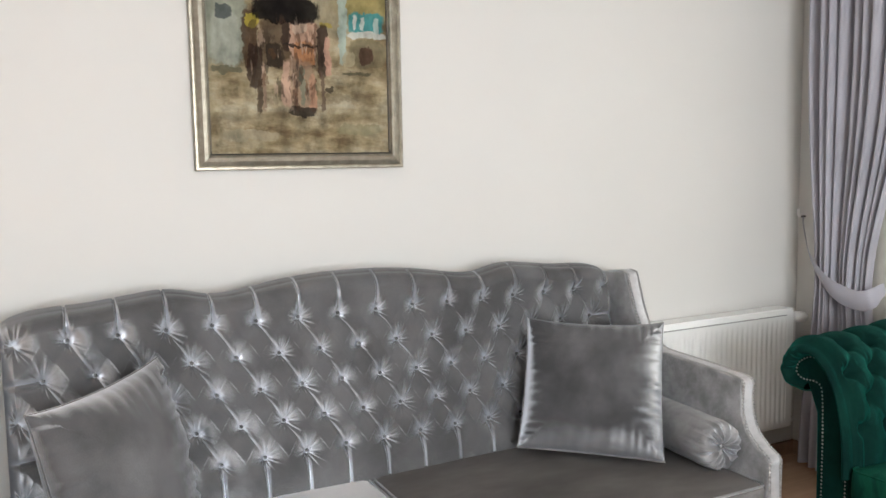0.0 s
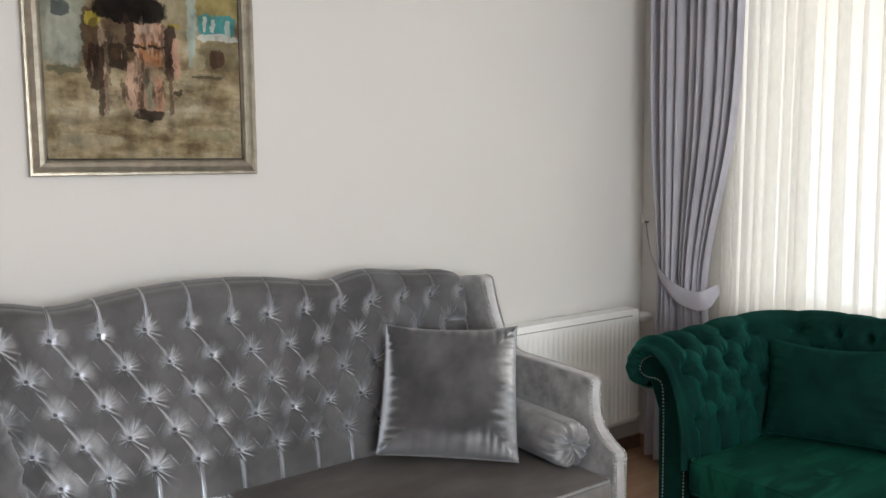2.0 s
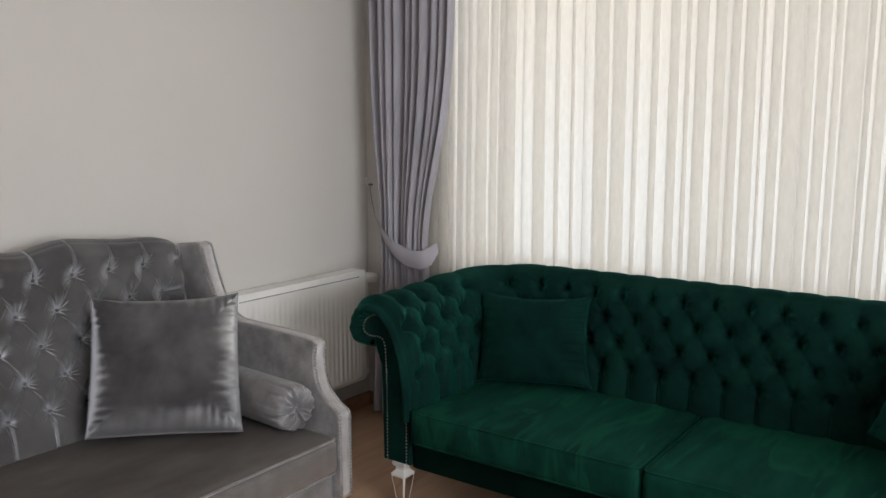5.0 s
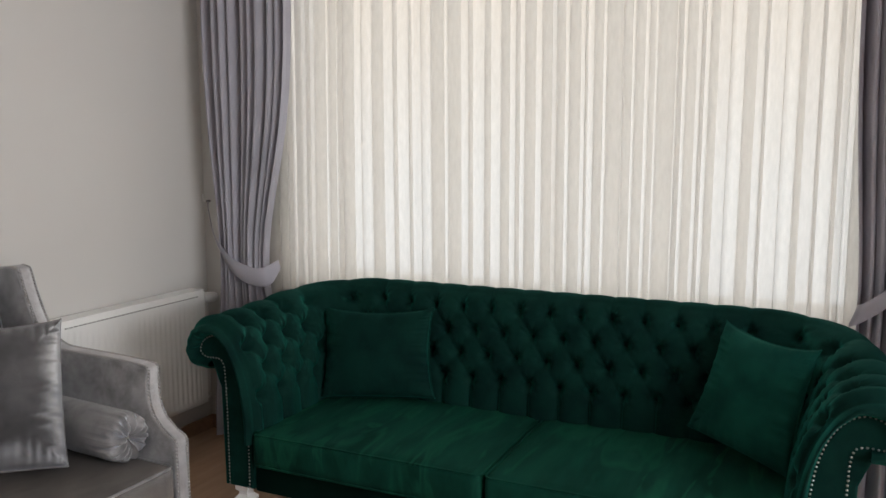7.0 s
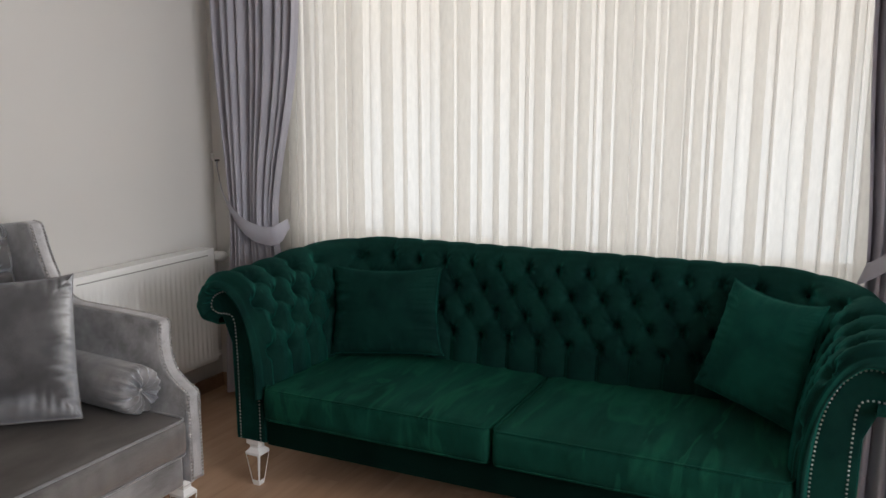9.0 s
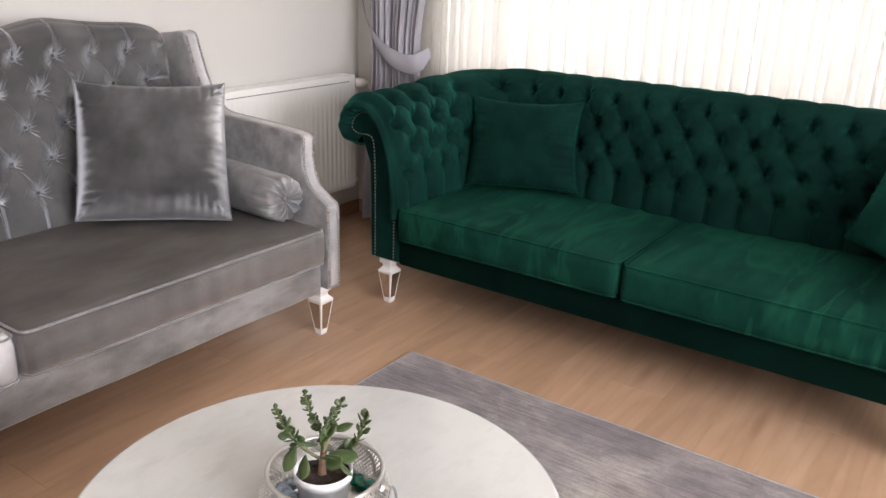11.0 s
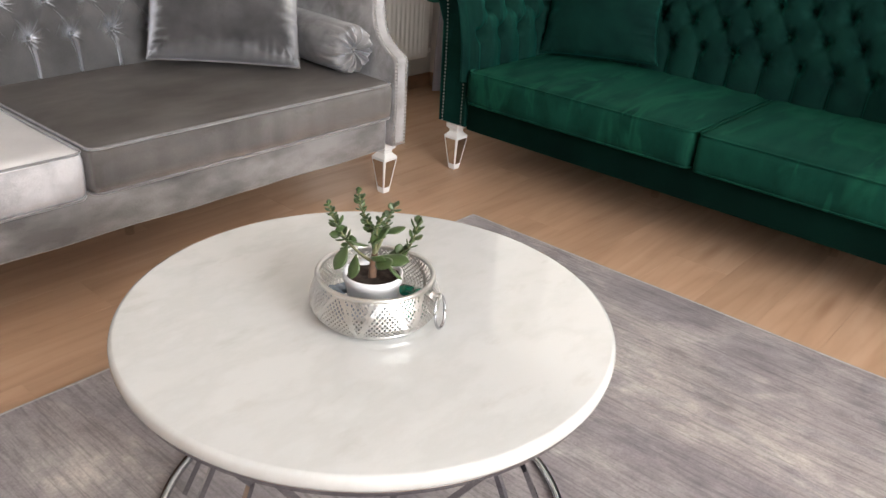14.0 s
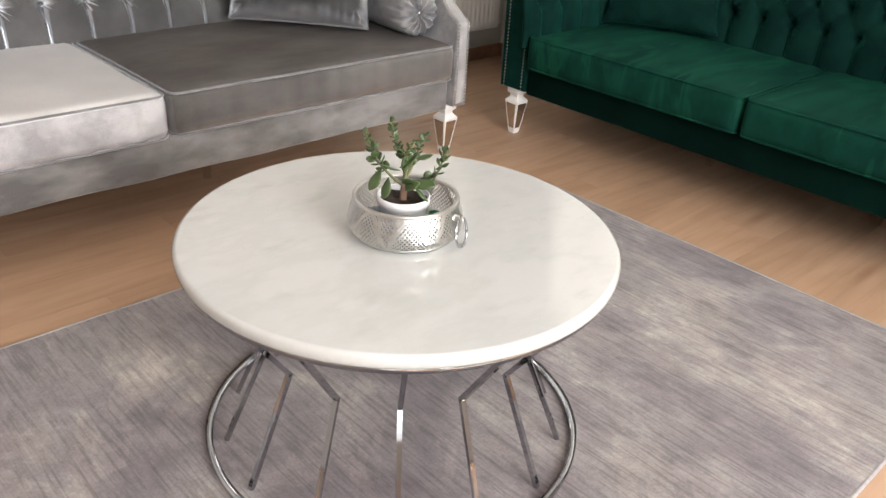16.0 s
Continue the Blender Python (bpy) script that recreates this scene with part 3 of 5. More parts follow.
def sheer():
    e = thing("sheer_curtain", "ivory sheer curtain in fine uneven pleats over the window", "curtain", (3.60, 0, 0))
    rnd = random.Random(5)
    # uneven pleats: each with its own width and overlap
    ws, total = [], 0.0
    y0, y1 = -0.5, 2.88
    while total < y1 - y0:
        w = rnd.choice((0.034, 0.05, 0.066, 0.088)) * rnd.uniform(0.85, 1.2)
        ws.append((w, rnd.choice((0.4, 0.8, 1.2, 1.6)) * rnd.uniform(0.85, 1.15), rnd.uniform(0.5, 1.0)))
        total += w
    y, x = [], []
    pos = y0
    for w, ov, am in ws:
        t = np.linspace(0, 1, 20, endpoint=False)
        y.append(pos + w * (t + ov * 0.42 * np.sin(2 * math.pi * t)))
        x.append(0.017 * am * (np.cos(2 * math.pi * t) - 1) + 0.006 * np.sin(4 * math.pi * t))
        pos += w
    y, x = np.concatenate(y), np.concatenate(x)
    zs = np.linspace(0.03, 2.66, 14)
    P = np.zeros((len(y), len(zs), 3))
    for j, z in enumerate(zs):
        P[:, j, 0] = x * (0.8 + 0.25 * (2.66 - z) / 2.6) + 0.004 * np.sin(y * 7 + z * 2)
        P[:, j, 1] = y + 0.004 * np.sin(z * 1.3 + y * 3)
        P[:, j, 2] = z
    sheet("cloth", P, M_SHEER, e)
    return e


def drape(side):
    """Gathered drape, tied back towards its wall side. Local y runs from the free edge (0) to the wall side."""
    e = thing("drape_curtain", "lavender grey drape gathered and tied back beside the sheer", "curtain", group="drapes at the window")
    nu, nv = 420, 90
    u = np.linspace(0, 1, nu)[:, None]
    zs = np.linspace(0.03, 2.66, nv)[None, :]
    rnd = random.Random(11)
    tie = 0.93
    # free edge and wall edge of the cloth by height
    k = np.exp(-((zs - tie) / np.where(zs > tie, 0.62, 0.5)) ** 2)
    free = 2.385 + (0.165 if side > 0 else 0.05) * k
    back = 2.885 - 0.065 * k + 0.0 * zs
    ph = np.zeros_like(u)
    w = np.interp(u, np.linspace(0, 1, 12), [rnd.uniform(0.75, 1.3) for _ in range(12)])
    ph = np.cumsum(w, 0) / np.sum(w)
    fold = 9.0
    tighten = 1 - 0.25 * k
    Y = free + (back - free) * (u + 0.028 * np.sin(2 * math.pi * fold * ph + 0.7) + 0.012 * np.sin(2 * math.pi * 3.3 * ph))
    X = 3.53 - (0.034 * np.cos(2 * math.pi * fold * ph) + 0.011 * np.cos(2 * math.pi * fold * 2 * ph + 1.0)) * tighten + 0.012 * np.sin(2 * math.pi * 2.2 * ph)
    X = X - 0.012 * k
    P = np.stack([X + 0 * zs, Y, zs + 0 * u], 2)
    if side < 0:
        P[:, :, 1] = 2.385 - P[:, :, 1]
    sheet("cloth", P, M_DRAPE, e)
    # tie band: wraps the folds in front, rises to its hook on the wall
    n = 60
    t = np.linspace(0, 1, n)
    ctr = spline([(3.555, 2.50, 0.955), (3.47, 2.515, 0.905), (3.452, 2.59, 0.90), (3.46, 2.72, 0.945), (3.51, 2.86, 1.06), (3.60, 2.98, 1.21), (3.648, 3.018, 1.25)], n)
    if side < 0:
        ctr = spline([(3.555, 2.445, 0.95), (3.47, 2.435, 0.935), (3.45, 2.505, 0.985), (3.455, 2.605, 1.075), (3.50, 2.725, 1.185), (3.60, 2.835, 1.28), (3.648, 2.885, 1.32)], n)
    wid = np.interp(t, [0, 0.1, 0.3, 0.5, 0.8, 1], [0.02, 0.04, 0.05, 0.045, 0.02, 0.006])
    P = np.zeros((n, 7, 3))
    for j, q in enumerate(np.linspace(-1, 1, 7)):
        P[:, j] = ctr
        P[:, j, 2] += q * wid
        P[:, j, 0] -= 0.006 * (1 - q * q)
        P[:, j, 1] += q * wid * 0.35
    if side < 0:
        P[:, :, 1] = 2.385 - P[:, :, 1]
    sheet("tie_band", P, M_DRAPE, e, "soft band of the same cloth")
    return e


def hook(y, up=0.0):
    e = thing("curtain_hook", "small white curtain holdback hook with dark pin on the wall", "hook", group="curtain hooks")
    y2 = y
    tube("stem", [(X1, y2, 1.245 + up), (X1 - 0.03, y2, 1.245 + up), (X1 - 0.045, y2, 1.25 + up)], 0.005, M_TWINE, e)
    tube("cap", [(X1 - 0.04, y2, 1.245 + up), (X1 - 0.05, y2, 1.26 + up), (X1 - 0.052, y2, 1.285 + up)], (0.007), M_WHITE, e)


sheer()
drape(1)
drape(-1)
hook(3.02)
hook(-0.50, 0.07)

# ---- radiator ----


def radiator():
    e = thing("radiator", "white enamelled panel radiator with vertical flutes on the wall", "radiator", (2.605, 2.945, 0.197))
    w, h, d = 0.90, 0.60, 0.10
    n = 300
    x = np.linspace(0, w, n)
    flute = np.where((x > 0.045) & (x < w - 0.045), np.clip(np.cos(2 * math.pi * (x - 0.045) / 0.0333) * 1.6, -1, 1), 1)
    zz = np.array([0, 0.012, 0.03, 0.05, 0.5, 0.545, 0.56, 0.588, 0.6])
    fade = np.array([0, 0, 0, 1, 1, 0, 0, 0, 0])
    rnd = np.array([0.012, 0.003, 0, 0, 0, 0, 0, 0.003, 0.012])
    P = np.zeros((n, len(zz), 3))
    for j in range(len(zz)):
        P[:, j, 0], P[:, j, 2] = x, zz[j]
        P[:, j, 1] = rnd[j] + 0.006 * (1 - flute) / 2 * fade[j]
    sheet("front_panel", P, M_RAD, e)
    box("back_panel", 0.01, w - 0.01, d - 0.008, d, 0.02, h - 0.02, M_RAD, e)
    for a, b_ in ((-0.004, 0.0), (w, w + 0.004)):
        box("side_cover", a, b_, 0.004, d, 0.004, h + 0.002, M_RAD, e, 0.0015)
    top = box("top_grille", 0, w, 0.010, d, h - 0.004, h + 0.004, M_RAD, e, 0.002)
    bm = bmesh.new()
    xx = 0.04
    while xx < w - 0.05:
        g = bmesh.ops.create_cube(bm, size=1)
        for v in g["verts"]:
            v.co = (xx + 0.009 + v.co.x * 0.018, -0.0002 + v.co.y * 0.003, 0.573 + v.co.z * 0.005)
        xx += 0.024
    part("vent_slots", bm, M_SLOT, top, "row of narrow dark slots")
    # wall brackets and pipes
    for bx in (0.15, w - 0.15):
        box("bracket", bx, bx + 0.03, d, Y1 - 2.945, 0.06, h - 0.08, M_RAD, e)
    lathe_path = [(w, 0.03, 0.555), (w + 0.03, 0.03, 0.555)]
    tube("valve_body", lathe_path, 0.011, M_CHROME, e, nseg=12)
    tube("thermostat_head", [(w + 0.02, 0.028, 0.556), (w + 0.03, 0.026, 0.556), (w + 0.05, 0.02, 0.553), (w + 0.085, 0.01, 0.549), (w + 0.098, 0.006, 0.548)], [0.018, 0.026, 0.028, 0.026, 0.018], M_WHITE, e, "white thermostat knob", nseg=16)
    tube("lower_valve", [(w, 0.03, 0.03), (w + 0.03, 0.03, 0.03), (w + 0.045, 0.03, 0.03)], [0.012, 0.017, 0.012], M_WHITE, e, nseg=12)
    tube("pipe", [(w + 0.035, 0.03, 0.03), (w + 0.035, 0.095, 0.03)], 0.008, M_WHITE, e, nseg=10)
    tube("vent_plug", [(-0.02, 0.03, 0.56), (0.0, 0.03, 0.56)], 0.009, M_CHROME, e, nseg=12)
    return e


radiator()

# ---- picture ----


def picture():
    W, H = 0.775, 1.0
    e = thing("framed_painting", "oil painting in a champagne silver frame on the wall", "painting", (0.669, 3.055, 1.53))
    # moulding profile: distance in from the edge, height off the wall
    prof = [(0, 0), (0, 0.018), (0.003, 0.022), (0.010, 0.022), (0.013, 0.019), (0.018, 0.024), (0.030, 0.031), (0.042, 0.034), (0.049, 0.030), (0.053, 0.021), (0.0535, 0.0)]
    P = np.zeros((4, len(prof), 3))
    for j, (d, o) in enumerate(prof):
        for i, (x, z) in enumerate(((d, d), (W - d, d), (W - d, H - d), (d, H - d))):
            P[i, j] = (x, -o, z)
    fr = sheet("frame", P, M_FRAME, e, cu=True, flip=True)
    fr.data.shade_flat()
    P2 = np.zeros((4, 3, 3))
    for j, (d, o) in enumerate(((0.0525, 0.021), (0.0575, 0.018), (0.0575, 0.004))):
        for i, (x, z) in enumerate(((d, d), (W - d, d), (W - d, H - d), (d, H - d))):
            P2[i, j] = (x, -o, z)
    fl = sheet("inner_fillet", P2, M_FRAME_DARK, e, "dark inner line with a beaded edge", cu=True, flip=True)
    fl.data.shade_flat()
    pts = []
    for z in np.arange(0.07, H - 0.06, 0.0085):
        pts += [(0.0550, -0.0200, z), (W - 0.0550, -0.0200, z)]
    tagged(domes("beading", pts, [(0, -1, 0)] * len(pts), 0.0030, M_FRAME, fl), kind="stuff")
    box("canvas", 0.056, W - 0.056, -0.012, -0.002, 0.056, H - 0.056, M_CANVAS, e, label="canvas painted in olive and ochre tones")


# the painting: loose patches of colour with torn, brushed edges
M_CANVAS, nt, b = nodes_of("painted_canvas")
tc = nt.nodes.new("ShaderNodeTexCoord")


def vec(op, a, b_=None, c=None):
    n = nt.nodes.new("ShaderNodeVectorMath")
    n.operation = op
    for sock, v in zip(n.inputs, (a, b_, c)):
        if v is None:
            continue
        if hasattr(v, "is_output"):
            nt.links.new(v, sock)
        else:
            sock.default_value = v
    return n


w1, w2 = noise_node(nt, 14, 4, 0.6, (1, 1, 0.6)), noise_node(nt, 55, 3, 0.6)
pos = vec('MULTIPLY_ADD', w1.outputs[1], (0.036, 0, 0.044), vec('ADD', tc.outputs["Object"], (-0.018, 0, -0.022)).outputs[0])
pos = vec('MULTIPLY_ADD', w2.outputs[1], (0.022, 0, 0.026), vec('ADD', pos.outputs[0], (-0.011, 0, -0.013)).outputs[0])
torn = noise_node(nt, 45, 4, 0.7, (1.6, 1, 0.5))
ground = noise_node(nt, 5, 6, 0.65, (1, 1, 2.4))
dabs = noise_node(nt, 17, 4, 0.6, (1, 1, 0.7))
paint_col = ramp(nt, ground.outputs[0], ((0.34, (0.20, 0.14, 0.075)), (0.45, (0.36, 0.285, 0.165)), (0.54, (0.47, 0.39, 0.25)), (0.66, (0.58, 0.52, 0.38)))).outputs[0]
wash = ramp(nt, noise_node(nt, 9, 4, 0.6, (1, 1, 1.6)).outputs[0], ((0.5, grey(0.0)), (0.62, grey(0.55))))
paint_col = mix(nt, wash.outputs[0], paint_col, (0.16, 0.12, 0.07))
PATCHES = [  # centre x, z, half sizes, colour, cover
    (0.12, 0.60, 0.08, 0.26, (0.34, 0.36, 0.29), 0.9), (0.62, 0.70, 0.13, 0.18, (0.40, 0.33, 0.13), 0.9), (0.33, 0.78, 0.3, 0.14, (0.36, 0.34, 0.24), 0.8), (0.49, 0.58, 0.05, 0.12, (0.40, 0.34, 0.22), 0.8),
    (0.12, 0.45, 0.055, 0.10, (0.42, 0.43, 0.36), 0.85), (0.117, 0.54, 0.03, 0.026, (0.06, 0.075, 0.08), 0.85), (0.125, 0.345, 0.06, 0.012, (0.16, 0.155, 0.10), 0.85),
    (0.545, 0.52, 0.018, 0.15, (0.44, 0.52, 0.45), 0.95), (0.638, 0.53, 0.078, 0.042, (0.08, 0.33, 0.33), 0.95), (0.642, 0.487, 0.085, 0.013, (0.62, 0.63, 0.57), 0.95),
    (0.595, 0.532, 0.008, 0.03, (0.66, 0.70, 0.64), 0.95), (0.622, 0.532, 0.007, 0.03, (0.60, 0.66, 0.6), 0.95), (0.68, 0.52, 0.01, 0.028, (0.5, 0.6, 0.55), 0.9), (0.64, 0.42, 0.075, 0.055, (0.23, 0.195, 0.115), 0.85),
    (0.635, 0.41, 0.028, 0.032, (0.10, 0.05, 0.035), 0.85), (0.60, 0.345, 0.06, 0.007, (0.11, 0.10, 0.06), 0.85), (0.57, 0.40, 0.025, 0.03, (0.45, 0.39, 0.25), 0.8),
    (0.345, 0.44, 0.12, 0.095, (0.11, 0.072, 0.042), 0.9), (0.205, 0.46, 0.028, 0.11, (0.10, 0.055, 0.03), 0.9),
    (0.212, 0.518, 0.026, 0.026, (0.52, 0.42, 0.07), 0.95), (0.215, 0.505, 0.012, 0.016, (0.16, 0.12, 0.04), 0.8), (0.48, 0.512, 0.026, 0.010, (0.50, 0.40, 0.10), 0.9), (0.222, 0.36, 0.03, 0.08, (0.045, 0.026, 0.02), 0.9), (0.235, 0.26, 0.012, 0.06, (0.07, 0.045, 0.03), 0.85),
    (0.252, 0.29, 0.007, 0.09, (0.34, 0.24, 0.17), 0.9), (0.395, 0.46, 0.055, 0.075, (0.60, 0.38, 0.27), 0.95), (0.385, 0.50, 0.03, 0.02, (0.66, 0.5, 0.38), 0.8), (0.40, 0.41, 0.042, 0.045, (0.52, 0.24, 0.10), 0.85), (0.335, 0.47, 0.014, 0.06, (0.04, 0.025, 0.02), 0.85),
    (0.375, 0.30, 0.06, 0.10, (0.43, 0.29, 0.20), 0.7), (0.33, 0.30, 0.018, 0.085, (0.62, 0.41, 0.30), 0.9), (0.425, 0.27, 0.014, 0.07, (0.60, 0.34, 0.22), 0.9), (0.385, 0.30, 0.012, 0.08, (0.24, 0.24, 0.17), 0.9), (0.36, 0.28, 0.007, 0.07, (0.20, 0.12, 0.08), 0.85),
    (0.468, 0.42, 0.02, 0.10, (0.055, 0.03, 0.024), 0.9), (0.487, 0.40, 0.012, 0.075, (0.56, 0.33, 0.24), 0.9), (0.462, 0.28, 0.008, 0.075, (0.16, 0.11, 0.08), 0.85), (0.385, 0.205, 0.055, 0.018, (0.028, 0.022, 0.02), 0.9), (0.49, 0.285, 0.02, 0.010, (0.04, 0.03, 0.02), 0.8),
    (0.29, 0.40, 0.03, 0.05, (0.028, 0.022, 0.018), 0.8), (0.39, 0.437, 0.07, 0.005, (0.03, 0.024, 0.02), 0.9), (0.44, 0.47, 0.006, 0.05, (0.14, 0.08, 0.05), 0.8), (0.6, 0.14, 0.09, 0.02, (0.30, 0.27, 0.16), 0.7), (0.2, 0.12, 0.11, 0.02, (0.46, 0.40, 0.28), 0.7), (0.335, 0.558, 0.132, 0.05, (0.012, 0.010, 0.010), 1.0)]
for cx, cz, rx, rz, colour, cover in PATCHES:
    p = vec('MULTIPLY', vec('SUBTRACT', pos.outputs[0], (cx, 0, cz)).outputs[0], (1 / rx, 0, 1 / rz)).outputs[0]
    d = vec('LENGTH', vec('MULTIPLY', p, p).outputs[0])
    dn = nt.nodes.new("ShaderNodeMath")
    dn.operation = 'MULTIPLY_ADD'
    nt.links.new(torn.outputs[0], dn.inputs[0])
    nt.links.new(d.outputs["Value"], dn.inputs[2])
    dn.inputs[1].default_value = 0.5
    half = nt.nodes.new("ShaderNodeMath")
    half.operation = 'MULTIPLY'
    half.inputs[1].default_value = 0.5
    nt.links.new(dn.outputs[0], half.inputs[0])
    edge_m = ramp(nt, half.outputs[0], ((0.0, grey(cover)), (0.50, grey(cover * 0.95)), (0.60, grey(0.0))))
    paint_col = mix(nt, edge_m.outputs[0], paint_col, colour)
# sketchy dark and pale strokes over the middle of the canvas
middle = vec('LENGTH', vec('MULTIPLY', vec('SUBTRACT', tc.outputs["Object"], (0.345, 0, 0.37)).outputs[0], (1 / 0.17, 0, 1 / 0.19)).outputs[0])
within = ramp(nt, middle.outputs["Value"], ((0.6, grey(1.0)), (1.0, grey(0.0))))
for sc, st, lo, colour in ((24, (1.6, 1, 0.5), 0.55, (0.03, 0.022, 0.018)), (30, (1.3, 1, 0.6), 0.6, (0.12, 0.06, 0.03)), (27, (1.5, 1, 0.45), 0.62, (0.62, 0.46, 0.34))):
    stroke = ramp(nt, noise_node(nt, sc, 3, 0.6, st).outputs[0], ((lo, grey(0.0)), (lo + 0.06, grey(0.6))))
    fac = mix(nt, 1.0, stroke.outputs[0], within.outputs[0], 'MULTIPLY')
    paint_col = mix(nt, fac, paint_col, colour)
dab = ramp(nt, dabs.outputs[0], ((0.32, grey(0.38)), (0.5, grey(0.60)), (0.68, grey(0.80))))
nt.links.new(mix(nt, 1.0, paint_col, dab.outputs[0], 'MULTIPLY'), b.inputs["Base Color"])
b.inputs["Roughness"].default_value, b.inputs["Specular IOR Level"].default_value = 0.7, 0.03
bump(nt, b, dabs.outputs[0], 0.3, 0.002)
picture()

# ---- sofa parts ----


def leg(parent, x, y, h=0.2):
    """White turned-and-tapered square foot with mirror facets."""
    prof = [(0.0, h), (0.030, h), (0.030, h - 0.022), (0.020, h - 0.032), (0.020, h - 0.042), (0.034, h - 0.058), (0.034, h - 0.064), (0.016, 0.006), (0.014, 0.0), (0.0, 0.0)]
    P = np.array([[(x + sx * r, y + sy * r, z) for r, z in prof] for sx, sy in ((1, 1), (-1, 1), (-1, -1), (1, -1))])
    ob = sheet("leg", P, M_WHITE, parent, "white tapered foot with mirror facets", cu=True)
    ob.data.shade_flat()
    for ax, ay in ((1, 0), (-1, 0), (0, 1), (0, -1)):
        q = []
        for r, z, mrg in ((0.034, h - 0.068, 0.007), (0.0175, 0.022, 0.004)):
            rr = r - 0.0006 * (z < 0.1)
            for s in (-1, 1):
                t = s * (r - mrg)
                q.append((x + ax * (rr + 0.0012) + ay * t, y + ay * (rr + 0.0012) + ax * t, z))
        put("mirror_panel", [q[0], q[1], q[3], q[2]], [(0, 1, 2, 3)], M_MIRROR, ob, "small mirror facet", False)


def stub_leg(parent, x, y, h=0.2):
    lathe("leg", [(0.0, h), (0.022, h), (0.016, 0.0), (0.0, 0.0)], M_MIRROR, parent, (x, y, 0), 14, "plain mirror-finish support foot")


def cushion(name, x0, x1, y0, y1, z0, z1, mat, parent, r=0.03, crown=0.012, pipe=None, label="", front='y', side_mat=None):
    v, f = rounded_box(((x1 - x0) / 2, (y1 - y0) / 2, (z1 - z0) / 2), r, 46, (0.006, 0.006, crown))
    c = np.array([(x0 + x1) / 2, (y0 + y1) / 2, (z0 + z1) / 2])
    for p in v:
        nz = noise.noise((p[0] * 4 + x0 * 7, p[1] * 4, p[2] * 3))
        p[2] += 0.004 * nz * (p[2] > 0)
        if front == 'y' and p[1] < 0:
            p[1] += 0.004 * nz + 0.003 * noise.noise((p[0] * 22, p[2] * 5, x0))
        if front == 'x' and p[0] < 0:
            p[0] += 0.004 * nz + 0.003 * noise.noise((p[1] * 22, p[2] * 5, y0))
    ob = put(name, v + c, f, mat, parent, label)
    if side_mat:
        # the boxing strip round the sides takes a copy with less sheen painted in
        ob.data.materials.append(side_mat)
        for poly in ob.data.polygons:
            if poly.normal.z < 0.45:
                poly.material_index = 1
    if pipe:
        for z, k in ((z1 - 0.006, 0.0), (z0 + 0.008, 0.0)):
            path = [(c[0] + a, c[1] + b_, z + 0.003 * noise.noise((a * 6, b_ * 6, z))) for a, b_ in round_rect((x1 - x0) / 2 - 0.004, (y1 - y0) / 2 - 0.004, r, 5)]
            pp = []
            for i, p in enumerate(path):
                q = path[(i + 1) % len(path)]
                m = max(1, int(math.dist(p, q) / 0.05))
                pp += [tuple(p[k2] + (q[k2] - p[k2]) * j / m for k2 in range(3)) for j in range(m)]
            tube("piping", pp, 0.0042, pipe, ob, nseg=6, closed=True)
    return ob


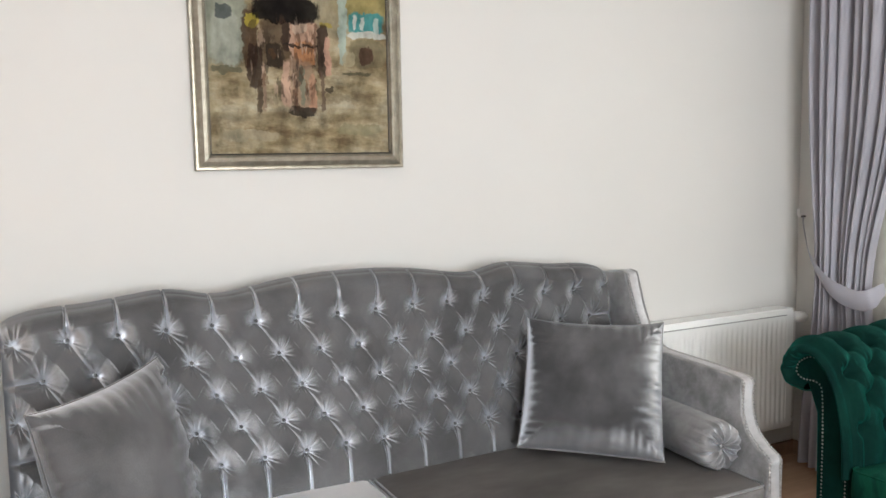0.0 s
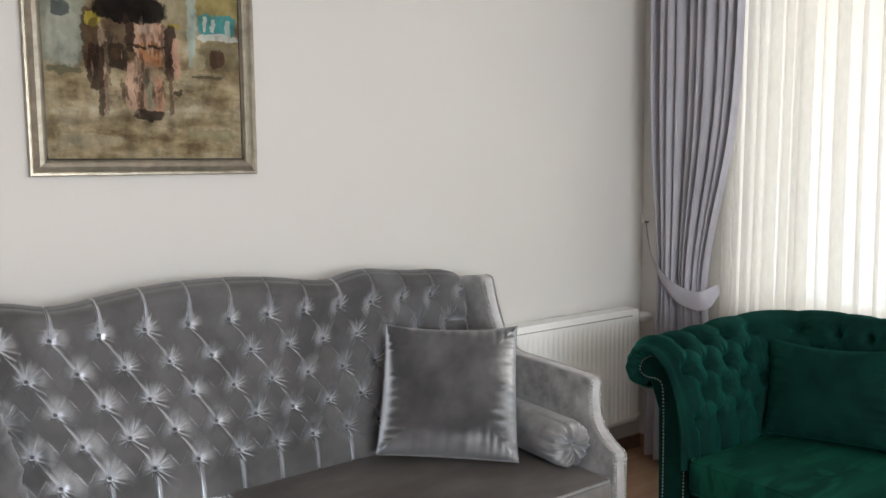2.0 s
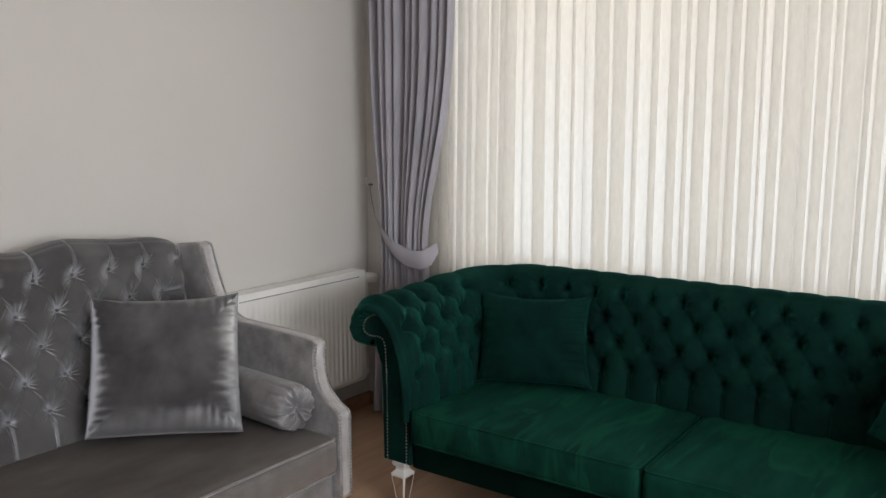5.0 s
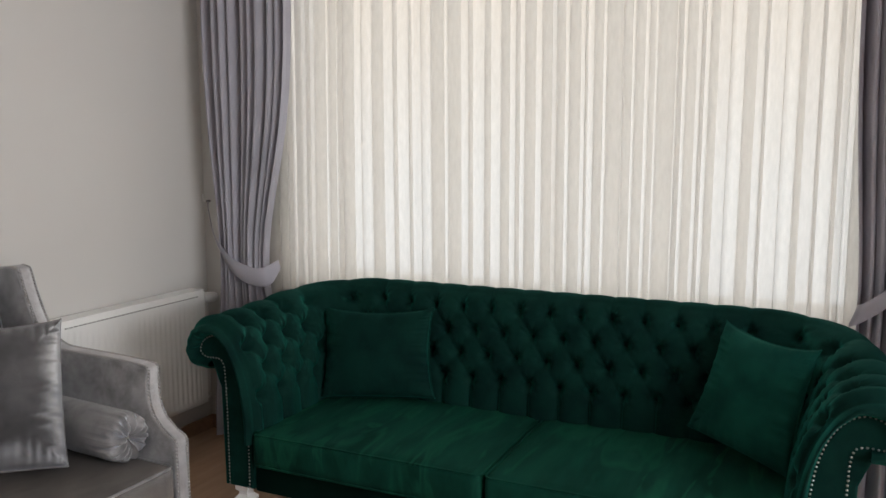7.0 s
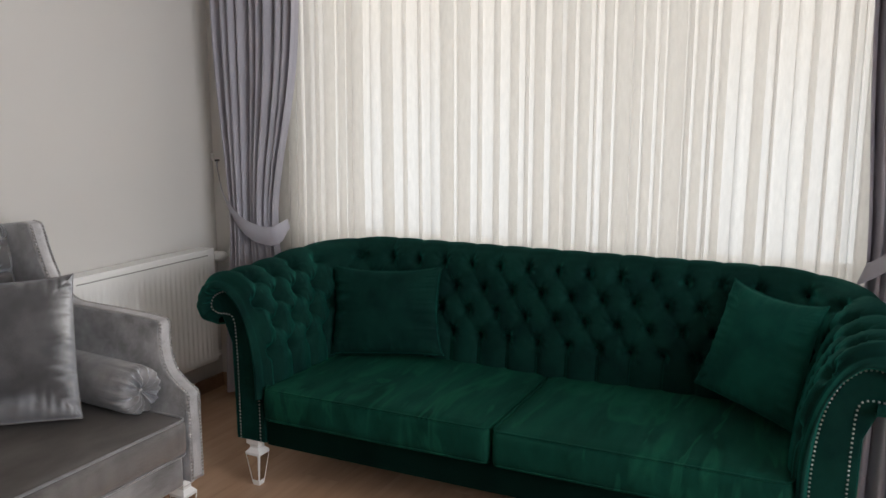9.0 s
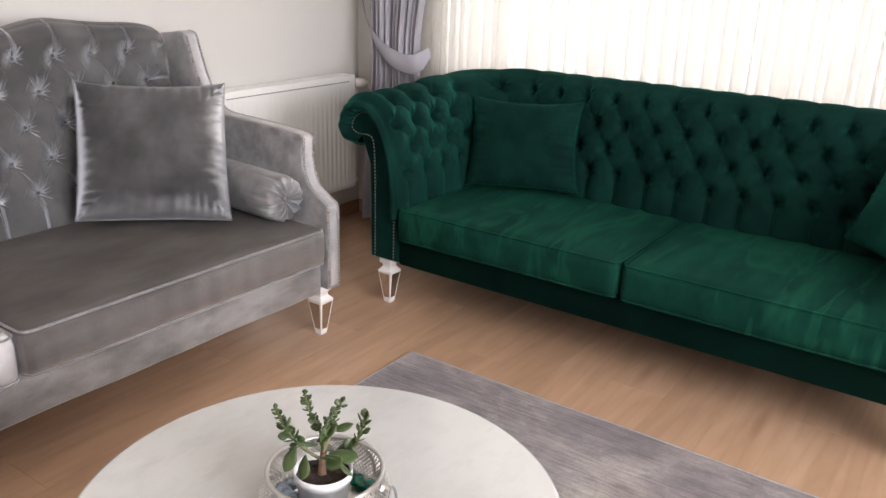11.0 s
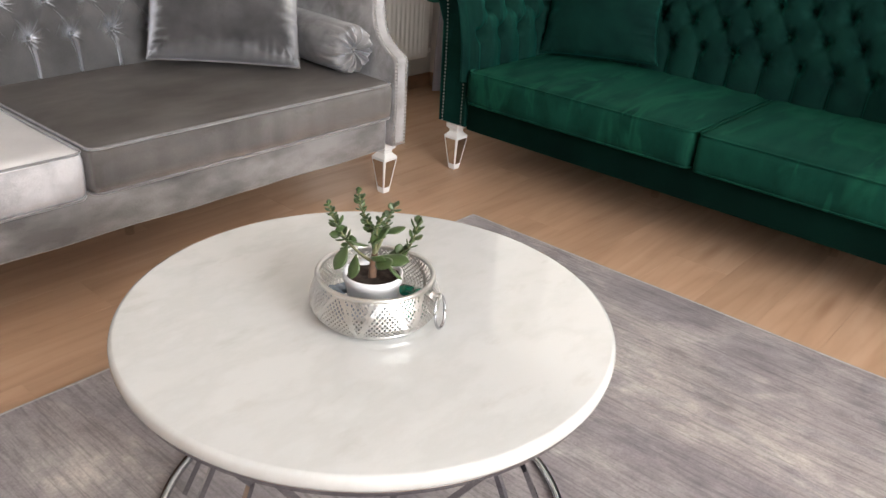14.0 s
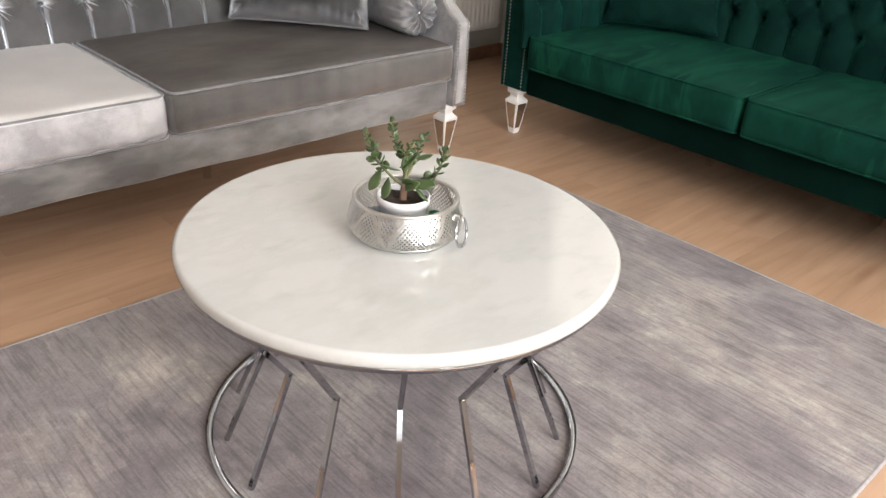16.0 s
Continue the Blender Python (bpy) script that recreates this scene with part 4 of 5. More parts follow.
def pillow(name, corners, thick, mat, label, category="pillow", group="", hem=None, wrinkle=1.0, ears=0.04):
    """A stuffed square pillow between its four corners: lower left, lower right, upper right, upper left."""
    bl, br, tr, tl = [np.array(c, float) for c in corners]
    c = (bl + br + tr + tl) / 4
    e = thing(name, label, category, tuple(c), group=group)
    ux, vx = (br - bl + tr - tl), (tl - bl + tr - br)
    nrm = np.cross(ux, vx)
    nrm /= np.linalg.norm(nrm)
    n = 104
    g = np.sin(np.linspace(-math.pi / 2, math.pi / 2, n))
    U, V = np.meshgrid(g, g, indexing='ij')
    u2, v2 = U * (1 - ears * (1 - V ** 2) ** 0.7), V * (1 - np.where(V > 0, 0.045 + ears, 0.02) * (1 - U ** 2) ** 0.8)
    a, b_ = (u2 + 1) / 2, (v2 + 1) / 2
    base = (1 - a)[..., None] * (1 - b_)[..., None] * bl + a[..., None] * (1 - b_)[..., None] * br + a[..., None] * b_[..., None] * tr + (1 - a)[..., None] * b_[..., None] * tl - c
    hgt = ((1 - U ** 2) * (1 - V ** 2)) ** 0.42
    edge = np.exp(-((1 - np.maximum(np.abs(U), np.abs(V))) / 0.22) ** 1.4)
    sd = abs(hash(round(float(c[0]) * 100))) % 97
    wr = np.zeros_like(U)
    for i in range(n):
        for j in range(n):
            along = V[i, j] if abs(U[i, j]) > abs(V[i, j]) else U[i, j]
            side = (1 if U[i, j] > 0 else 2) if abs(U[i, j]) > abs(V[i, j]) else (3 if V[i, j] > 0 else 4)
            wr[i, j] = (noise.noise((along * 9, side * 3.7 + sd, 0.5)) * 0.026 + abs(noise.noise((along * 13, side * 5.1 + sd, 1.5))) * 0.02) * (0.35 if side == 3 else 0.5 if side == 4 else 1.0) * edge[i, j] + noise.noise((U[i, j] * 1.7 + sd, V[i, j] * 1.7, 2.0)) * 0.006
    front = base + nrm * (thick * hgt + wrinkle * wr * hgt ** 0.3)[..., None]
    back_ = base - nrm * (thick * 0.8 * hgt)[..., None]
    vs = np.vstack([front.reshape(-1, 3), back_.reshape(-1, 3)])
    fs = grid_faces(n, n) + [q[::-1] for q in grid_faces(n, n, base=n * n)]
    put("cover", vs, fs, mat, e)
    # seam cord round the edge
    rim = [base[i, 0] for i in range(n)] + [base[-1, j] for j in range(1, n)] + [base[i, -1] for i in range(n - 2, -1, -1)] + [base[0, j] for j in range(n - 2, 0, -1)]
    tube("seam", [p + nrm * 0.004 * math.sin(i * 0.9) * noise.noise((i * 0.13, sd, 0)) for i, p in enumerate(rim)], 0.0036, hem or mat, e, nseg=6, closed=True)
    return e


def buttons(pts, nrms, mat, parent, r=0.011):
    key = "button_" + mat.name
    me = bpy.data.meshes.get(key)
    if not me:
        bm = bmesh.new()
        bmesh.ops.create_uvsphere(bm, u_segments=10, v_segments=6, radius=r)
        for v in bm.verts:
            v.co.z *= 0.55
        me = bpy.data.meshes.new(key)
        bm.to_mesh(me)
        bm.free()
        me.shade_smooth()
        me.materials.append(mat)
    for p, nn in zip(pts, nrms):
        ob = new("button", me)
        ob.parent = parent
        ob.matrix_local = Matrix.Translation(p) @ Vector(nn).to_track_quat('Z', 'Y').to_matrix().to_4x4()


# ---- grey sofa ----


def grey_sofa():
    e = thing("grey_sofa", "grey velvet sofa with button-tufted scalloped back and nailhead trim", "sofa", (1.16, 2.5, 0))
    ox, oy = 1.16, 2.5

    def at(p):
        p = np.array(p, float)
        p[..., 0] -= ox
        p[..., 1] -= oy
        return p
    HALF = 1.105
    # scalloped top rail

    def top(x):
        d = abs(x - 1.16)
        return float(np.interp(d, [0, 0.1, 0.22, 0.33, 0.42, 0.50, 0.58, 0.65, 0.74, 0.86, 0.98, 1.05, 1.105],
                               [1.158, 1.157, 1.148, 1.132, 1.116, 1.113, 1.134, 1.143, 1.132, 1.118, 1.114, 1.104, 1.082]))
    nx = 900
    xs = np.linspace(1.16 - HALF, 1.16 + HALF, nx)
    tops = np.convolve(np.pad([top(x) for x in xs], 16, mode='edge'), np.ones(33) / 33, mode='valid')
    nv = 340
    P = np.zeros((nx, nv, 3))
    R = 0.05
    for i, x in enumerate(xs):
        L1 = tops[i] - R - 0.42
        v = np.linspace(0, 0.42 + math.pi * R + 0.62 - 0.0, nv)
        v = v / v[-1] * (L1 + math.pi * R + 0.25)
        z = np.where(v < L1, 0.42 + v, np.where(v < L1 + math.pi * R, tops[i] - R + R * np.sin((v - L1) / R), tops[i] - R - (v - L1 - math.pi * R)))
        yf = lambda zz: 2.775 + (zz - 0.46) * 0.11
        yy = np.where(v < L1, yf(z), np.where(v < L1 + math.pi * R, yf(tops[i] - R) + R - R * np.cos((v - L1) / R), yf(tops[i] - R) + 2 * R))
        P[i, :, 0], P[i, :, 1], P[i, :, 2] = x, yy, z
    N = -sheet_normals(P)
    if N[nx // 2, 40, 1] > 0:
        N = -N
    a, b_, x0, z0 = 0.143, 0.113, 0.2305, 1.03
    Xl = (P[:, :, 0] - x0) / a
    arc = np.cumsum(np.linalg.norm(np.diff(P, axis=1, prepend=P[:, :1]), axis=2), axis=1) + 0.42
    Zl = (arc - z0) / (2 * b_)
    h = tuft_deep(Xl, Zl, 5, 0.038, (a, 2 * b_), (-0.45, 13.45))
    fade = np.clip((tops[:, None] + 0.03 - arc) / 0.07, 0.38, 1) * np.clip((arc - 0.42) / 0.02, 0.3, 1)
    endfade = np.clip((HALF - np.abs(P[:, :, 0] - 1.16)) / 0.03, 0, 1) ** 0.5
    Q = P + N * (h * fade * endfade)[..., None]
    sheet("backrest", at(Q), M_GREY, e, "deep diamond-tufted backrest", flip=True)
    pts, nn = [], []
    for row in range(5):
        for k in range(14 if row % 2 == 0 else 15):
            x = x0 + (k - (0.5 if row % 2 else 0)) * a
            z = z0 - row * b_
            y = 2.775 + (z - 0.46) * 0.11
            pts.append((x - ox, y - oy - 0.002, z))
            nn.append((0, -1, 0.11))
    buttons(pts, nn, M_GREY, e, 0.0085)
    prism("back_panel", [(2.88, 0.2), (2.97, 0.2), (2.985, 1.06), (2.88, 1.04)], lambda p, q, s: (-HALF + s * 2 * HALF, p - oy, q), M_GREY, e)
    # side panels with wing and swooping arm
    edge = [(2.84, 1.088), (2.80, 1.084)] + spline([(2.794, 1.075), (2.772, 0.985), (2.742, 0.90), (2.705, 0.83), (2.65, 0.79), (2.58, 0.779)], 16).tolist() + spline([(2.55, 0.776), (2.40, 0.762), (2.262, 0.746)], 8).tolist() + spline([(2.245, 0.735), (2.222, 0.66), (2.175, 0.59), (2.11, 0.548), (2.062, 0.528)], 14).tolist() + [(2.05, 0.515), (2.046, 0.40), (2.046, 0.205)]
    outline = edge + [(2.975, 0.205), (2.98, 1.07)]

    def flare(y, z):
        return 0.36 * max(0, z - 0.50) * min(1, max(0, (2.80 - y) / 0.5)) + 0.02 * max(0, (z - 0.8))
    for sg in (1, -1):
        def place(p, q, s, sg=sg):
            return (sg * (1.155 + 0.072 * s + flare(p, q)), p - oy, q)
        ob = prism("side_panel", outline, place, M_GREY_ARM, e, "wing and arm panel in lighter grey velvet", 0.006)
        if sg > 0:
            ob.data.shade_smooth()
        dense = np.array(edge)
        s = np.concatenate([[0], np.cumsum(np.linalg.norm(np.diff(dense, axis=0), axis=1))])
        w = np.arange(0.006, s[-1], 0.0128)
        yy, zz = np.interp(w, s, dense[:, 0]), np.interp(w, s, dense[:, 1])
        ty, tz = np.gradient(yy), np.gradient(zz)
        for sd, off in ((0, 0.010), (1, -0.010)):
            pts, nn = [], []
            for k in range(len(w)):
                q = place(yy[k], zz[k], sd)
                L = math.hypot(ty[k], tz[k])
                ny, nz = tz[k] / L, -ty[k] / L
                if ny > 0.2:
                    ny, nz = -ny, -nz
                pts.append((q[0] + sg * off, q[1] + ny * 0.001, q[2] + nz * 0.001))
                nn.append((0, ny, nz))
            domes("nailhead_trim", pts, nn, 0.0052, M_NAIL, e, "row of nickel nailheads")
        band = np.zeros((len(w), 4, 3))
        for k in range(len(w)):
            L = math.hypot(ty[k], tz[k])
            ny, nz = tz[k] / L, -ty[k] / L
            if ny > 0.2:
                ny, nz = -ny, -nz
            for j, sd in enumerate((0.24, 0.4, 0.6, 0.76)):
                q = place(yy[k], zz[k], sd)
                o = 0.003 if j in (1, 2) else 0.0015
                band[k, j] = (q[0], q[1] + ny * o, q[2] + nz * o)
        sheet("edge_band", band, M_GREY_BAND, e, "band between the nailhead rows, painted pale for its sheen", flip=sg < 0)
    # frame, apron, cushions
    box("seat_frame", -1.15, 1.15, 2.10 - oy, 2.93 - oy, 0.21, 0.32, M_GREY, e, 0.01)
    v, f = rounded_box((1.152, 0.012, 0.07), 0.01, 60)
    for p in v:
        p[2] += 0.004 * noise.noise((p[0] * 5, 0, p[2])) * (p[2] < 0)
        p[1] += 0.004 * noise.noise((p[0] * 4, p[2] * 6, 1))
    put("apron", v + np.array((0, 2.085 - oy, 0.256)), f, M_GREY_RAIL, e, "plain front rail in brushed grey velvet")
    cushion("seat_cushion", -1.148, -0.003, 2.035 - oy, 2.80 - oy, 0.315, 0.455, M_GREY_PALE, e, 0.03, 0.014, M_GREY_ARM, "seat cushion brushed forward, its sheen painted pale", side_mat=M_GREY_BAND)
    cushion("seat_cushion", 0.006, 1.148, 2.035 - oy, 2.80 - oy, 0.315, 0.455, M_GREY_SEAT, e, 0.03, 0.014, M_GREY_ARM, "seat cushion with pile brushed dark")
    for x in (-1.18, 1.18):
        leg(e, x, 2.108 - oy, 0.205)
        leg(e, x, 2.90 - oy, 0.205)
    stub_leg(e, 0.28, 2.40 - oy, 0.21)
    stub_leg(e, -0.5, 2.28 - oy, 0.21)


grey_sofa()
pillow("grey_pillow", [(1.715, 2.665, 0.492), (2.10, 2.31, 0.478), (2.288, 2.53, 0.922), (1.815, 2.745, 0.955)], 0.14, M_GREY_PILLOW,
       "square grey velvet pillow leaning on the tufted back", group="grey pillows", hem=M_GREY_ARM)
pillow("grey_pillow", [(0.20, 2.30, 0.465), (0.56, 2.63, 0.47), (0.468, 2.715, 0.975), (0.11, 2.44, 0.925)], 0.115, M_GREY_PILLOW_TURNED,
       "square grey velvet pillow propped at the far end", group="grey pillows", hem=M_GREY_PILLOW_TURNED)


def bolster():
    e = thing("bolster", "round grey velvet bolster with gathered ends beside the arm", "bolster", (2.262, 2.40, 0.545))
    L, r = 0.235, 0.088
    ys = np.concatenate([[-L + 0.022, -L + 0.006, -L - 0.002, -L - 0.006, -L, -L + 0.004, -L + 0.010, -L + 0.028], np.linspace(-L + 0.05, L - 0.03, 20), [L - 0.01, L - 0.004, L]])
    rs = np.concatenate([[0.004, 0.018, 0.034, 0.05, 0.066, 0.076, 0.083, 0.0865], np.full(20, r), [0.078, 0.05, 0.004]])
    ang = np.linspace(0, 2 * math.pi, 208, endpoint=False)
    P = np.zeros((208, len(ys), 3))
    for i, a in enumerate(ang):
        for j in range(len(ys)):
            pl = 0.0
            if j < 9:
                pl = (0.034 * abs(math.cos(6.5 * a + 0.9 * math.sin(3 * a))) ** 0.7 - 0.02) * math.exp(-((rs[j] - 0.045) / 0.035) ** 2)
            rr = rs[j] * (1 + 0.03 * noise.noise((math.cos(a) * 1.5, ys[j] * 9, 3 + math.sin(a) * 1.5)) - 0.10 * max(0, math.cos(13 * a)) * math.exp(-(ys[j] + L) / 0.05))
            P[i, j] = (rr * math.cos(a), ys[j] + pl, rr * math.sin(a))
    sheet("cover", P, M_GREY_ARM, e, cu=True)
    domes("centre_button", [(0, -L + 0.012, 0)], [(0, -1, 0)], 0.009, M_NAIL, e, "small bright centre button")
    e.matrix_world = pose(2.262, 2.41, 0.546, 0, 0, -4)


bolster()

# ---- green sofa ----


def green_sofa():
    cy = 1.055
    e = thing("green_sofa", "emerald green velvet chesterfield sofa with rolled tufted arms", "sofa", (3.05, cy, 0))
    ox = 3.05
    W, XB, XF, RC = 0.955, 3.315, 2.715, 0.14
    # inner line in plan, from the front of one arm round the back to the other
    pts = [(XF, W)] + [(XB - RC + RC * math.sin(t), W - RC + RC * math.cos(t)) for t in np.linspace(0, math.pi / 2, 9)] + \
          [(XB - RC + RC * math.cos(t), -W + RC - RC * math.sin(t)) for t in np.linspace(0, math.pi / 2, 9)] + [(XF, -W)]
    pts = np.array(pts)
    s = np.concatenate([[0], np.cumsum(np.linalg.norm(np.diff(pts, axis=0), axis=1))])
    tot = s[-1]
    nu, nv = 560, 120
    w = np.linspace(0, tot, nu)
    px, py = np.interp(w, s, pts[:, 0]), np.interp(w, s, pts[:, 1])
    ker = np.ones(25) / 25
    tx, ty = np.gradient(px), np.gradient(py)
    tx, ty = np.convolve(np.pad(tx, 12, mode='edge'), ker, 'valid'), np.convolve(np.pad(ty, 12, mode='edge'), ker, 'valid')
    L = np.hypot(tx, ty)
    nxn, nyn = -ty / L, tx / L
    arm = spline([(0, 0.40), (0.006, 0.53), (0.03, 0.65), (0.066, 0.74), (0.12, 0.815), (0.2, 0.848), (0.272, 0.826), (0.306, 0.762), (0.288, 0.702), (0.238, 0.676), (0.185, 0.685)], nv)
    back_ = spline([(0, 0.40), (0.015, 0.55), (0.035, 0.68), (0.055, 0.80), (0.078, 0.89), (0.118, 0.935), (0.16, 0.925), (0.185, 0.87), (0.178, 0.80), (0.16, 0.75), (0.155, 0.69)], nv)
    side = np.minimum(w, tot - w)
    k = np.clip((side - 0.12) / 0.62, 0, 1)
    k = k * k * (3 - 2 * k)
    prof = (1 - k)[:, None, None] * arm[None] + k[:, None, None] * back_[None]
    P = np.zeros((nu, nv, 3))
    P[:, :, 0] = px[:, None] + nxn[:, None] * prof[:, :, 0]
    P[:, :, 1] = py[:, None] + nyn[:, None] * prof[:, :, 0]
    P[:, :, 2] = prof[:, :, 1]
    N = sheet_normals(P)
    if N[nu // 2, 10, 0] > 0:
        N = -N
    a, b_ = 0.127, 0.098
    arc = np.cumsum(np.linalg.norm(np.diff(P, axis=1, prepend=P[:, :1]), axis=2), axis=1)
    Xl, Zl = (w[:, None] - tot / 2) / a + 0 * arc, (arc - 0.47) / (2 * b_)
    h = tuft(Xl, Zl, 4, 0.027, 0.30, 0.30, (a, 2 * b_), 1.3, None, 1.3, 0.022)
    # four rows end on half steps below: straight folds there come from the same buttons
    fade = np.clip(side / 0.03, 0, 1)[:, None] ** 0.5 * np.clip((arc[:, -1:] - arc) / 0.08, 0, 1) * (1 - (0.05 + 0.72 * k[:, None]) * np.clip((arc - 0.47) / 0.06, 0, 1))
    Q = P + N * (h * fade * (1.15 - 0.15 * k[:, None]))[..., None]

    def at(p):
        p = np.array(p, float)
        p[..., 0] -= ox
        return p
    # the padding swells past the arm face and tucks back to the nail line
    ctr = [(0.036, 0.21), (0.036, 0.45), (0.048, 0.60), (0.072, 0.70), (0.108, 0.765), (0.153, 0.80), (0.198, 0.802), (0.243, 0.775), (0.254, 0.735), (0.223, 0.715), (0.168, 0.715), (0.143, 0.69), (0.136, 0.60), (0.133, 0.45), (0.133, 0.21)]
    nails = spline(ctr, 100)
    gap = np.array([np.min(np.hypot(nails[:, 0] - d, nails[:, 1] - z)) for d, z in arm])
    inset = np.clip(gap - 0.004, 0.014, 0.06)
    arc0 = np.linspace(0, 1, nv)
    gather = 0.5 * np.sin(arc0 * 88 + 2 * np.sin(arc0 * 17)) + 0.5 * np.sin(arc0 * 41 + 1)
    lips = []
    for end, row, nr in ((0, Q[0], N[0]), (1, Q[-1], N[-1])):
        lip = []
        for t in np.linspace(0, math.pi, 13)[1:]:
            back_in = (inset * 0.5 * (1 - math.cos(t)) + 0.006 * gather * np.clip(arc0 * 4 - 1.6, 0, 1) * math.sin(t))[:, None]
            lip.append(row - nr * back_in - np.array((1, 0, 0)) * (0.054 * math.sin(t) ** 0.8 - 0.006 * t / math.pi))
        lips.append(np.array(lip[::-1] if end == 0 else lip))
    Q_all = np.concatenate([lips[0], Q, lips[1]], 0)
    sheet("tufted_back", at(Q_all), M_GREEN, e, "one tufted sweep of arms and back", flip=True)
    pts2, nn = [], []
    for row in range(4):
        for kx in np.arange(-14, 15):
            x = kx + (0.5 if row % 2 else 0)
            sw = tot / 2 + x * a
            if 0.06 < sw < tot - 0.06:
                i = int(np.argmin(abs(w - sw)))
                j = int(np.argmin(abs(arc[i] - (0.47 - row * b_))))
                pts2.append(at(Q[i, j] + N[i, j] * 0.003))
                nn.append(N[i, j])
    buttons(pts2, nn, M_GREEN, e, 0.010)
    # front faces of the arms: scroll outline with stem
    for sg in (1, -1):
        tn = np.gradient(arm, axis=0)
        tn /= np.linalg.norm(tn, axis=1, keepdims=True)
        ins = arm + 0.022 * np.stack([tn[:, 1], -tn[:, 0]], 1)
        outl = [(0.018, 0.205)] + [(d, z) for d, z in ins[::3]] + [(0.185, 0.655), (0.162, 0.60), (0.155, 0.205)]
        prism("arm_front", outl, lambda p, q, s_, sg=sg: (XF - 0.006 + 0.05 * s_ - ox, sg * (W + p), q), M_GREEN, e, "scrolled arm face", 0.006)
        domes("nailhead_trim", [(XF - 0.007 - ox, sg * (W + d), z) for d, z in nails], [(-1, 0, 0)] * len(nails), 0.0038, M_NAIL_DIM, e, "line of nickel nailheads")
        box("arm_base", XF + 0.022 - ox, 3.44 - ox, *sorted((sg * (W + 0.004), sg * (W + 0.045))), 0.205, 0.43, M_GREEN, e, 0.004)
        box("arm_body", XF + 0.02 - ox, 3.44 - ox, *sorted((sg * (W + 0.05), sg * (W + 0.15))), 0.205, 0.665, M_GREEN, e, 0.01)
    box("back_body", 3.40 - ox, 3.46 - ox, -W - 0.12, W + 0.12, 0.205, 0.76, M_GREEN, e, 0.01)
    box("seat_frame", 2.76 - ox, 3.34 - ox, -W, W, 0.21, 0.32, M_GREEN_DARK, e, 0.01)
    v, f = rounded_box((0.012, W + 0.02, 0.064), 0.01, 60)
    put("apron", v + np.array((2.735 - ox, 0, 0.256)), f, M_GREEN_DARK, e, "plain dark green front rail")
    for y0, y1 in ((0.003, W - 0.002), (-W + 0.002, -0.006)):
        cushion("seat_cushion", 2.675 - ox, 3.345 - ox, y0, y1, 0.312, 0.448, M_GREEN_SEAT, e, 0.026, 0.016, M_GREEN_SEAT, "seat cushion with brushed green pile", 'x')
    for y in (-1.045, 1.045):
        leg(e, 2.752 - ox, y, 0.205)
        leg(e, 3.38 - ox, y, 0.205)
    stub_leg(e, 0.09, 0.305, 0.21)
    stub_leg(e, 0.09, -0.40, 0.21)


green_sofa()
pillow("green_pillow", [(3.14, 1.995, 0.46), (3.245, 1.50, 0.49), (3.345, 1.55, 0.85), (3.27, 2.06, 0.83)][::1], 0.075, M_GREEN,
       "square emerald velvet pillow against the tufted back", group="green pillows", wrinkle=0.6, ears=0.1)
pillow("green_pillow", [(3.20, 0.47, 0.54), (3.01, 0.12, 0.475), (3.10, 0.05, 0.885), (3.34, 0.365, 0.905)], 0.065, M_GREEN_PILLOW,
       "square emerald velvet pillow propped in the sofa corner", group="green pillows", wrinkle=0.6, ears=0.1)

# ---- rug ----


def rug():
    e = thing("rug", "mauve grey low-pile rug with worn pale patches under the table", "rug", (1.26, 0.93, 0))
    hx, hy = 1.158, 0.79
    nx, ny = 120, 80
    xs, ys = np.linspace(-hx, hx, nx), np.linspace(-hy, hy, ny)
    P = np.zeros((nx, ny, 3))
    for i, x in enumerate(xs):
        for j, y in enumerate(ys):
            wob = 0.004 * noise.noise((x * 3, y * 3, 0))
            P[i, j] = (x + wob, y + wob, 0.011 + 0.001 * noise.noise((x * 9, y * 9, 2)))
    sheet("rug_face", P, M_RUG, e)
    rim = [P[i, 0] for i in range(nx)] + [P[-1, j] for j in range(1, ny)] + [P[i, -1] for i in range(nx - 2, -1, -1)] + [P[0, j] for j in range(ny - 2, 0, -1)]
    tube("binding", [(p[0], p[1], 0.0065) for p in rim], 0.006, M_RUG_EDGE, e, "pale bound edge", nseg=8, closed=True)


rug()

# ---- coffee table ----


